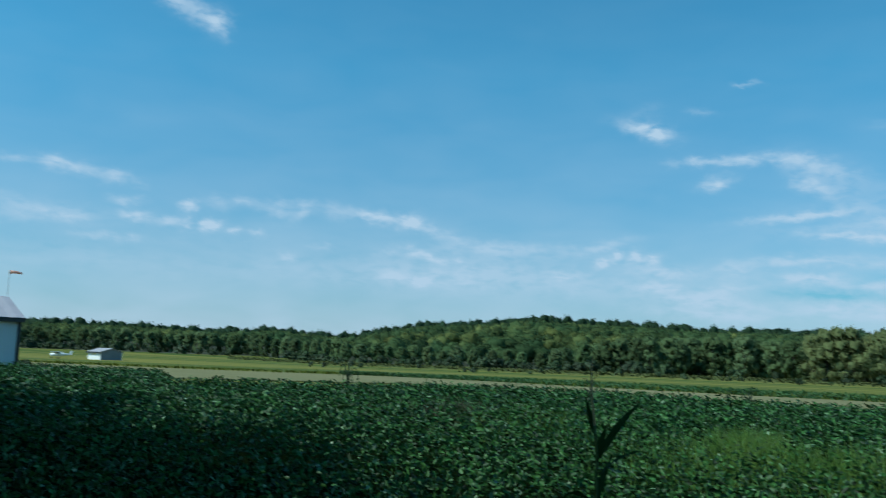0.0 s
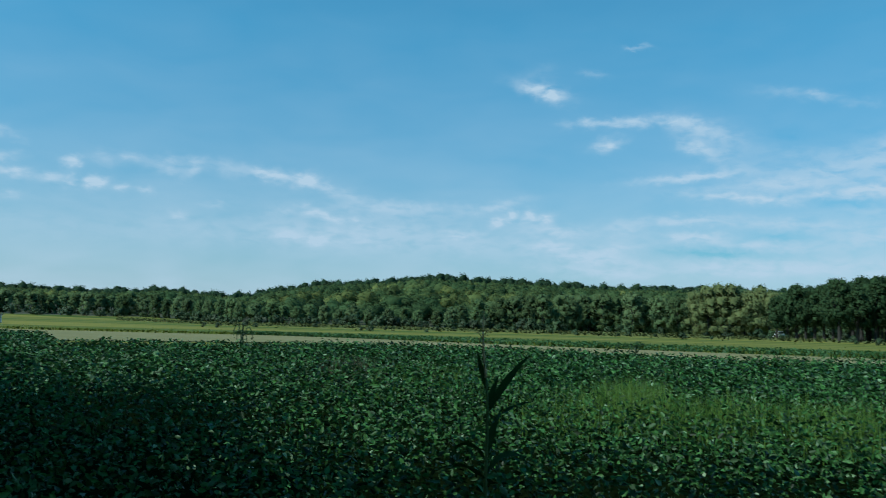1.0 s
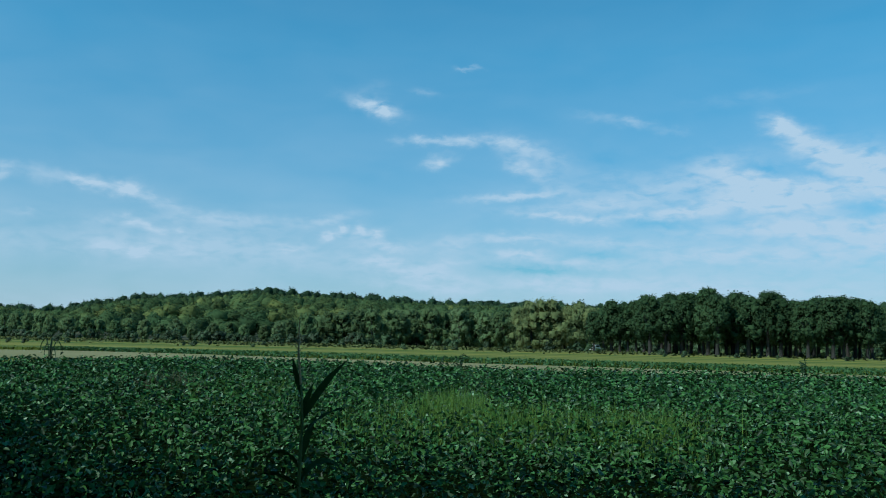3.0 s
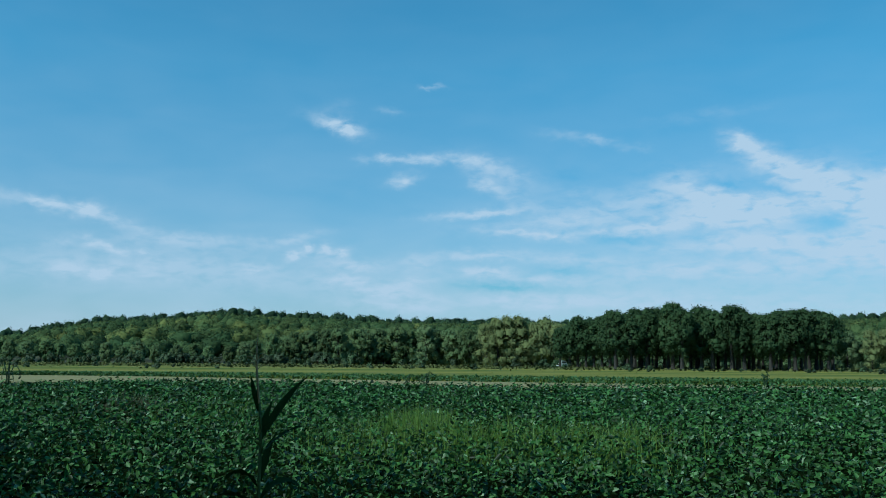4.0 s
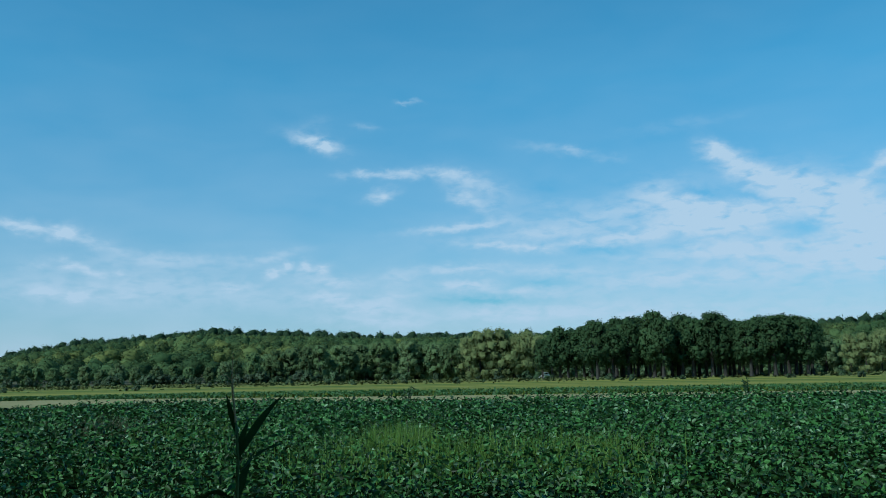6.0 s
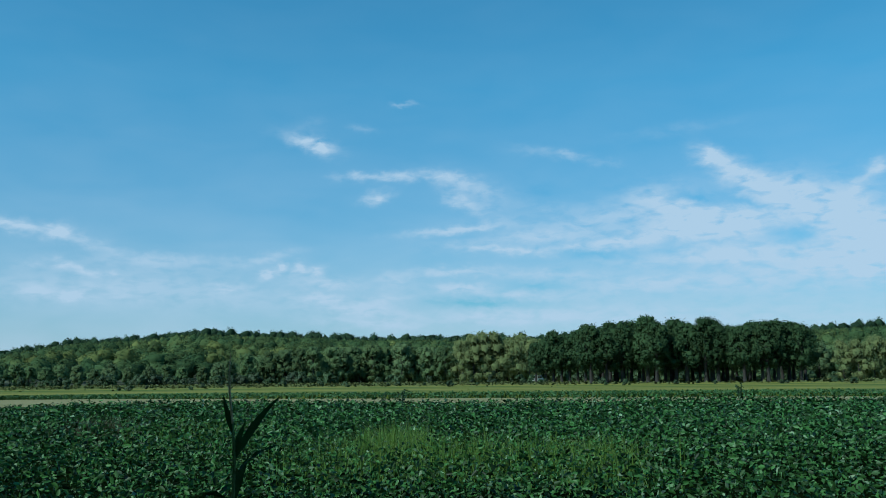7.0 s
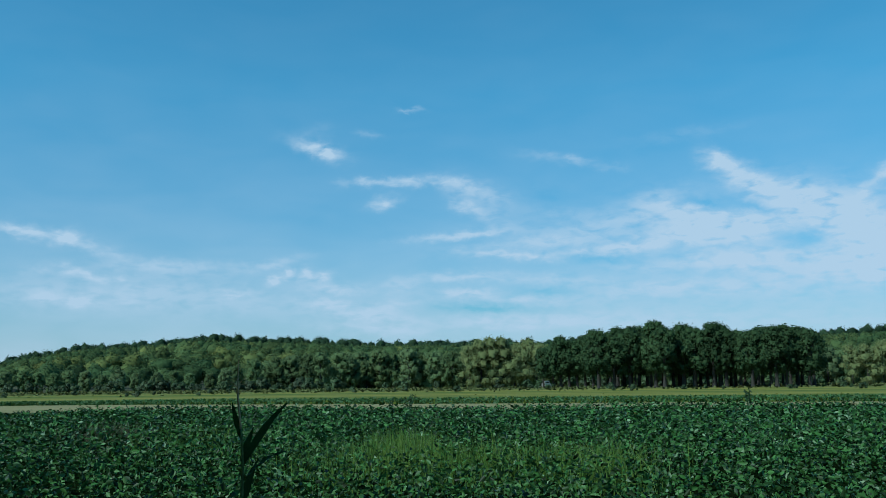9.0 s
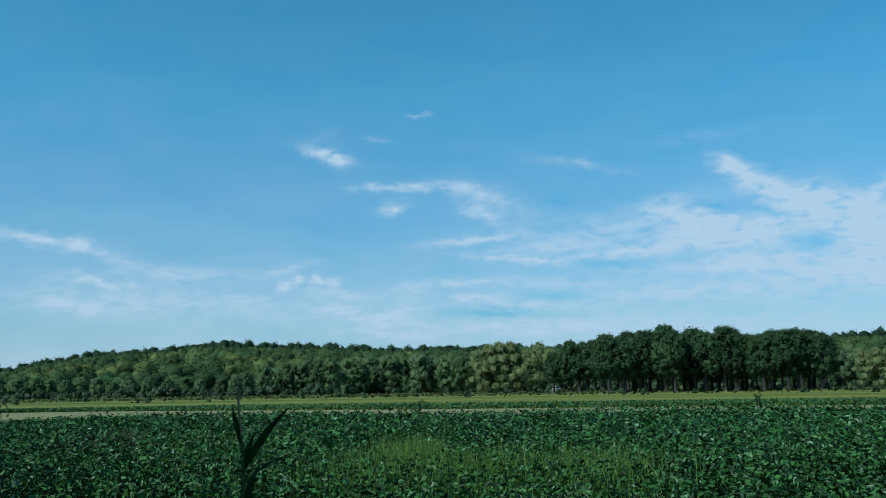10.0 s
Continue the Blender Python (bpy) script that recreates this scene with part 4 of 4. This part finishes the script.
def build_maize():
    x0, y0 = polar(-12.5, 5.5)
    plant = empty("maize_plant", pose(x0, y0, 0, 0, 0, 12.5), "tall lone maize plant with tassel standing in the soybeans", "plant")
    top = [(0.015, 0, 0.0), (0.01, 0, 0.5), (0.0, 0, 1.0), (0.005, 0, 1.4), (-0.002, 0, 1.52), (-0.010, 0, 1.62)]
    part("stalk", tube(top, [0.014, 0.013, 0.012, 0.010, 0.008, 0.006], 10), M_STALK, plant, "yellow-green stalk", True)
    for b, side, ln, w, rise, droop, turn, tw in (
            ((0.0, 0, 1.54), 178, 0.25, 0.040, 72, -8, 80, 10),
            ((0.002, 0, 1.40), 6, 0.46, 0.052, 62, 26, 62, 25),
            ((0.0, 0, 1.44), 10, 0.20, 0.040, 72, 6, 70, 20),
            ((0.005, 0, 1.31), -30, 0.36, 0.036, 46, 48, 30, 20),
            ((0.0, 0, 1.10), 165, 0.30, 0.050, 66, 185, 40, 10),
            ((0.005, 0, 1.16), 20, 0.30, 0.055, 80, 30, 70, 30),
            ((0.008, 0, 1.04), 10, 0.34, 0.050, 62, 170, 35, 10),
            ((0.008, 0, 1.00), 200, 0.40, 0.050, 40, 110, 35, -10)):
        part("leaf", maize_leaf(bmesh.new(), b, side, ln, w, rise, droop, turn, tw), M_CORN, plant, "dark green arching leaf", True)
    bm = tube([(-0.010, 0, 1.61), (-0.03, 0, 1.79), (-0.034, 0, 1.90), (-0.03, 0, 2.02)], [0.007, 0.007, 0.005, 0.002], 6)
    for i in range(6):
        a, z = i * 2.4, 1.80 + 0.012 * i
        tip = (-0.033 + 0.06 * math.cos(a), 0.06 * math.sin(a), z + 0.03 + 0.008 * (i % 3))
        mid = (-0.033 + 0.03 * math.cos(a), 0.03 * math.sin(a), z + 0.035)
        tube([(-0.033, 0, z), mid, tip], [0.0024, 0.0021, 0.0012], 5, bm)
    part("tassel", bm, M_TASSEL, plant, "dry tan tassel")


build_maize()


def tall_weed(az, r, h, n, seed, label="dark broadleaf weed rising above the soybeans"):
    rng = np.random.default_rng(seed)
    x0, y0 = polar(az, r)
    w = empty("tall_weed", pose(x0, y0, 0), label, "weed", "tall weeds in the crop")
    bm = bmesh.new()
    tips = []
    for i in range(n):
        a = rng.uniform(0, 6.28)
        q = rng.uniform(0.08, 0.34)
        top = Vector((math.cos(a) * q, math.sin(a) * q, h * rng.uniform(0.8, 1.0)))
        tube([(0, 0, 0), (top.x * .3, top.y * .3, top.z * .6), top], [0.022, 0.018, 0.009], 5, bm)
        tips.append(top)
    part("stems", bm, M_DARKWEED, w)
    pts = np.array([np.array(t) * np.array([u ** 1.3, u ** 1.3, 1]) * np.array([1, 1, 0.55 + 0.45 * u]) for t in tips for u in rng.uniform(0.3, 1.0, 11)])
    pts += rng.normal(0, 0.03, pts.shape)
    v, f = leaf_cloud(pts[:, 0], pts[:, 1], pts[:, 2], rng.uniform(0.07, 0.17, len(pts)), 0.8, rng, 0.45)
    ob = new("foliage", mesh_of("foliage", v, f, M_DARKWEED))
    ob.parent = w


tall_weed(-2.3, 35.0, 1.50, 5, 1)
tall_weed(-3.4, 35.4, 1.30, 3, 5)


def arched_weed(az, r, h, seed):
    """A wilting weed whose bare stems arch over and hang down again."""
    rng = np.random.default_rng(seed)
    w = empty("arched_weed", pose(*polar(az, r), 0), "dark wilting weed with arching bare stems above the soybeans", "weed", "tall weeds in the crop")
    tips = []
    for a, reach, top in ((180, 0.30, 1.0), (200, 0.16, 0.88), (10, 0.34, 0.94), (-15, 0.20, 0.80), (95, 0.1, 1.02)):
        d = Vector((math.cos(radians(a)), math.sin(radians(a)), 0)) * reach
        pts = [Vector((0.05 * rng.normal(), 0, 0)), d * 0.15 + Vector((0, 0, h * top * 0.75)), d * 0.5 + Vector((0, 0, h * top * 0.97)),
               d * 0.85 + Vector((0, 0, h * top * 0.98)), d * 1.15 + Vector((0, 0, h * top * 0.86)), d * 1.2 + Vector((0, 0, h * top * 0.72))]
        part("stem", tube(pts, [0.020, 0.020, 0.020, 0.018, 0.015, 0.008], 6), M_DARKWEED, w)
        tips += pts[2:]
    p = np.array([tuple(t) for t in tips]).repeat(2, axis=0) + rng.normal(0, 0.03, (2 * len(tips), 3))
    v, f = leaf_cloud(p[:, 0], p[:, 1], p[:, 2], rng.uniform(0.06, 0.13, len(p)), 1.0, rng, 0.4)
    ob = new("foliage", mesh_of("foliage", v, f, M_DARKWEED))
    ob.parent = w


arched_weed(-26.8, 35.0, 1.62, 2)
tall_weed(18.4, 38.0, 1.48, 4, 3)
tall_weed(24.0, 38.0, 1.15, 2, 6)


# ---- airfield ----
def gable_shed(name, corner, along, deep, length, width, eave, ridge, wall_mat, label, door=None):
    """A long shed: corner is the foot of one front corner, along the way of its front wall, deep the way of its gable."""
    a, d = Vector((*along, 0)).normalized(), Vector((*deep, 0)).normalized()
    m = Matrix((a, d, Vector((0, 0, 1)))).transposed().to_4x4()
    m.translation = corner
    shed = empty(name, m, label, "building")
    t = 0.12
    part("front_wall", box(bmesh.new(), 0, length, 0, t, 0, eave), wall_mat, shed)
    part("back_wall", box(bmesh.new(), 0, length, width - t, width, 0, eave), wall_mat, shed)
    for x in (0.0, length - t):
        bm = bmesh.new()
        prof = [(t, 0), (width - t, 0), (width - t, eave), (width / 2, ridge - 0.05), (t, eave)]
        f0 = [bm.verts.new((x, y, z)) for y, z in prof]
        f1 = [bm.verts.new((x + t, y, z)) for y, z in prof]
        bm.faces.new(f0)
        bm.faces.new(f1[::-1])
        for i in range(5):
            bm.faces.new((f0[i], f1[i], f1[(i + 1) % 5], f0[(i + 1) % 5]))
        bmesh.ops.recalc_face_normals(bm, faces=bm.faces[:])
        # the small shed's gables take the siding with shade in its colour
        part("gable_wall", bm, wall_mat if name == "hangar" else M_SHADED_WALL, shed)
    for s in (0, 1):
        bm = bmesh.new()
        y0, y1 = (-0.3, width / 2) if s == 0 else (width + 0.3, width / 2)
        z0 = eave - 0.3 * (ridge - eave) / (width / 2)
        vs = []
        for k in range(int(length / 0.45) + 2):
            x = -0.2 + min(k * 0.45, length + 0.4)
            vs.append((x, 0.03 * (k % 2)))
        up = [[bm.verts.new((x, y, z + h + 0.06)) for y, z in ((y0, z0), (y1, ridge))] for x, h in vs]
        dn = [[bm.verts.new((x, y, z)) for y, z in ((y0, z0), (y1, ridge))] for x, h in vs]
        for g in (up, dn):
            for p, q in zip(g, g[1:]):
                bm.faces.new((p[0], q[0], q[1], p[1]))
        for i in (0, 1):
            for k in range(len(vs) - 1):
                bm.faces.new((up[k][i], up[k + 1][i], dn[k + 1][i], dn[k][i]))
        for k in (0, -1):
            bm.faces.new((up[k][0], up[k][1], dn[k][1], dn[k][0]))
        bmesh.ops.recalc_face_normals(bm, faces=bm.faces[:])
        part("roof_slope", bm, M_ROOF, shed, "corrugated grey metal roof")
    part("fascia", box(bmesh.new(), -0.2, length + 0.2, -0.36, -0.31, eave - 0.28, eave - 0.02), M_TRIM, shed, "dark eave trim")
    if name == "hangar":
        part("corner_trim", box(bmesh.new(), -0.05, 0.14, -0.05, -0.003, 0, eave - 0.1), M_TRIM, shed, "dark corner trim")
        part("corner_trim", box(bmesh.new(), -0.05, -0.003, 0.0, 0.2, 0, eave - 0.1), M_TRIM, shed, "dark corner trim")
        for k in range(24):
            part("siding_rib", box(bmesh.new(), 0.5 + k * 0.48, 0.54 + k * 0.48, -0.02, -0.002, 0.1, eave - 0.2), M_SHEET, shed)
    return shed


def build_airfield():
    cx, cy = polar(-45.92, 60.0)
    gable_shed("hangar", (cx, cy, 0), (-0.54, -0.84), (-0.84, 0.54), 12.0, 10.2, 3.52, 4.9, M_SHEET,
               "white metal hangar with grey roof and dark trim beside the crop")
    cx, cy = polar(-41.42, 172.0)
    z = float(ground_z(np.array(cx), np.array(cy)))
    gable_shed("shed", (cx, cy, z), (-0.953, 0.303), (0.303, 0.953), 4.1, 4.3, 1.45, 2.05, M_WHITE,
               "small white metal shed with low grey roof on the airfield")
    sh = tree_kind("shrub", "small dark shrub against the hangar's corner", "shrub", 410, 1.0, 0.6, 0.1, 9, 40, 0.1, M_BUSH, 0.04, 0.1)
    sh.location = (*polar(-45.5, 59.0), 0)
    # windsock
    x, y = polar(-46.7, 100.0)
    ws = empty("windsock", pose(x, y, float(ground_z(np.array(x), np.array(y)))), "faded orange windsock on a thin pole", "windsock")
    part("pole", tube([(0, 0, 0), (0, 0, 4.5), (0, 0, 9.25)], [0.04, 0.034, 0.028], 8), M_POLE, ws)
    bm = bmesh.new()
    tube([(0.05, 0.03, 9.1), (0.45, 0.3, 9.12), (0.8, 0.55, 9.05), (0.95, 0.66, 8.99)], [0.17, 0.15, 0.12, 0.09], 12, bm)
    part("sock", bm, M_ORANGE, ws, "orange cloth cone", True)
    part("hoop", tube([(0.03, 0.02, 9.1), (0.07, 0.045, 9.1)], [0.2, 0.2], 12), M_POLE, ws)


def build_airplane():
    x, y = polar(-43.7, 176.0)
    m = pose(x, y, float(ground_z(np.array(x), np.array(y))), 0, 0, 118)
    pl = empty("light_airplane", m @ Matrix.Scale(0.62, 4), "small white high-wing light airplane parked on grass", "airplane")
    part("fuselage", tube([(0, 2.4, 1.0), (0, 2.0, 1.0), (0, 0.8, 1.15), (0, -0.6, 1.15), (0, -3.6, 1.15)], [0.2, 0.42, 0.6, 0.55, 0.12], 12), M_WHITE, pl, smooth=True)
    part("wing", box(bmesh.new(), -4.6, 4.6, -0.35, 0.95, 1.78, 1.9, 0.04), M_WHITE, pl)
    part("tailplane", box(bmesh.new(), -1.4, 1.4, -3.75, -3.15, 1.15, 1.21, 0.02), M_WHITE, pl)
    bm = bmesh.new()
    p = [(-2.8, 1.25), (-3.7, 1.25), (-3.85, 2.35), (-3.45, 2.35)]
    a = [bm.verts.new((-0.04, y_, z_)) for y_, z_ in p]
    b = [bm.verts.new((0.04, y_, z_)) for y_, z_ in p]
    bm.faces.new(a)
    bm.faces.new(b[::-1])
    for i in range(4):
        bm.faces.new((a[i], b[i], b[(i + 1) % 4], a[(i + 1) % 4]))
    bmesh.ops.recalc_face_normals(bm, faces=bm.faces[:])
    part("tail_fin", bm, M_WHITE, pl)
    part("cabin_glass", box(bmesh.new(), -0.52, 0.52, -0.2, 1.15, 1.32, 1.77, 0.1), M_GLASS, pl, "dark cabin windows")
    for wx, wy in ((-1.0, 0.2), (1.0, 0.2), (0, 1.9)):
        part("wheel", tube([(wx - 0.08, wy, 0.2), (wx + 0.08, wy, 0.2)], [0.2, 0.2], 12), M_RUBBER, pl)
        part("gear_leg", tube([(wx, wy, 0.2), (wx * 0.4, wy, 0.8)], [0.04, 0.05], 6), M_WHITE, pl)
    for s in (-1, 1):
        part("wing_strut", tube([(s * 0.5, 0.3, 0.8), (s * 2.4, 0.3, 1.8)], [0.04, 0.04], 6), M_WHITE, pl)


def build_van(az, r, heading, label):
    x, y = polar(az, r)
    m = pose(x, y, float(ground_z(np.array(x), np.array(y))) + 0.02, 0, 0, heading)
    van = empty("van", m, label, "vehicle")
    bm = bmesh.new()
    prof = [(-2.0, 0.35), (2.0, 0.35), (2.05, 0.95), (1.45, 1.1), (0.9, 1.75), (-1.9, 1.8), (-2.02, 1.1)]
    a = [bm.verts.new((px, -0.85, pz)) for px, pz in prof]
    b = [bm.verts.new((px, 0.85, pz)) for px, pz in prof]
    bm.faces.new(a)
    bm.faces.new(b[::-1])
    for i in range(7):
        bm.faces.new((a[i], b[i], b[(i + 1) % 7], a[(i + 1) % 7]))
    bmesh.ops.recalc_face_normals(bm, faces=bm.faces[:])
    bmesh.ops.bevel(bm, geom=bm.edges[:], offset=0.06, segments=2, affect="EDGES")
    part("body", bm, M_WHITE, van)
    part("side_window", box(bmesh.new(), -1.6, 0.8, -0.88, -0.855, 1.2, 1.6), M_GLASS, van)
    for wx in (-1.25, 1.3):
        for wy in (-0.8, 0.8):
            part("wheel", tube([(wx, wy - 0.1, 0.33), (wx, wy + 0.1, 0.33)], [0.33, 0.33], 14), M_RUBBER, van)


build_airfield()
build_airplane()
build_van(6.3, 247.0, 58.0, "white van on the far road behind the meadow weeds")
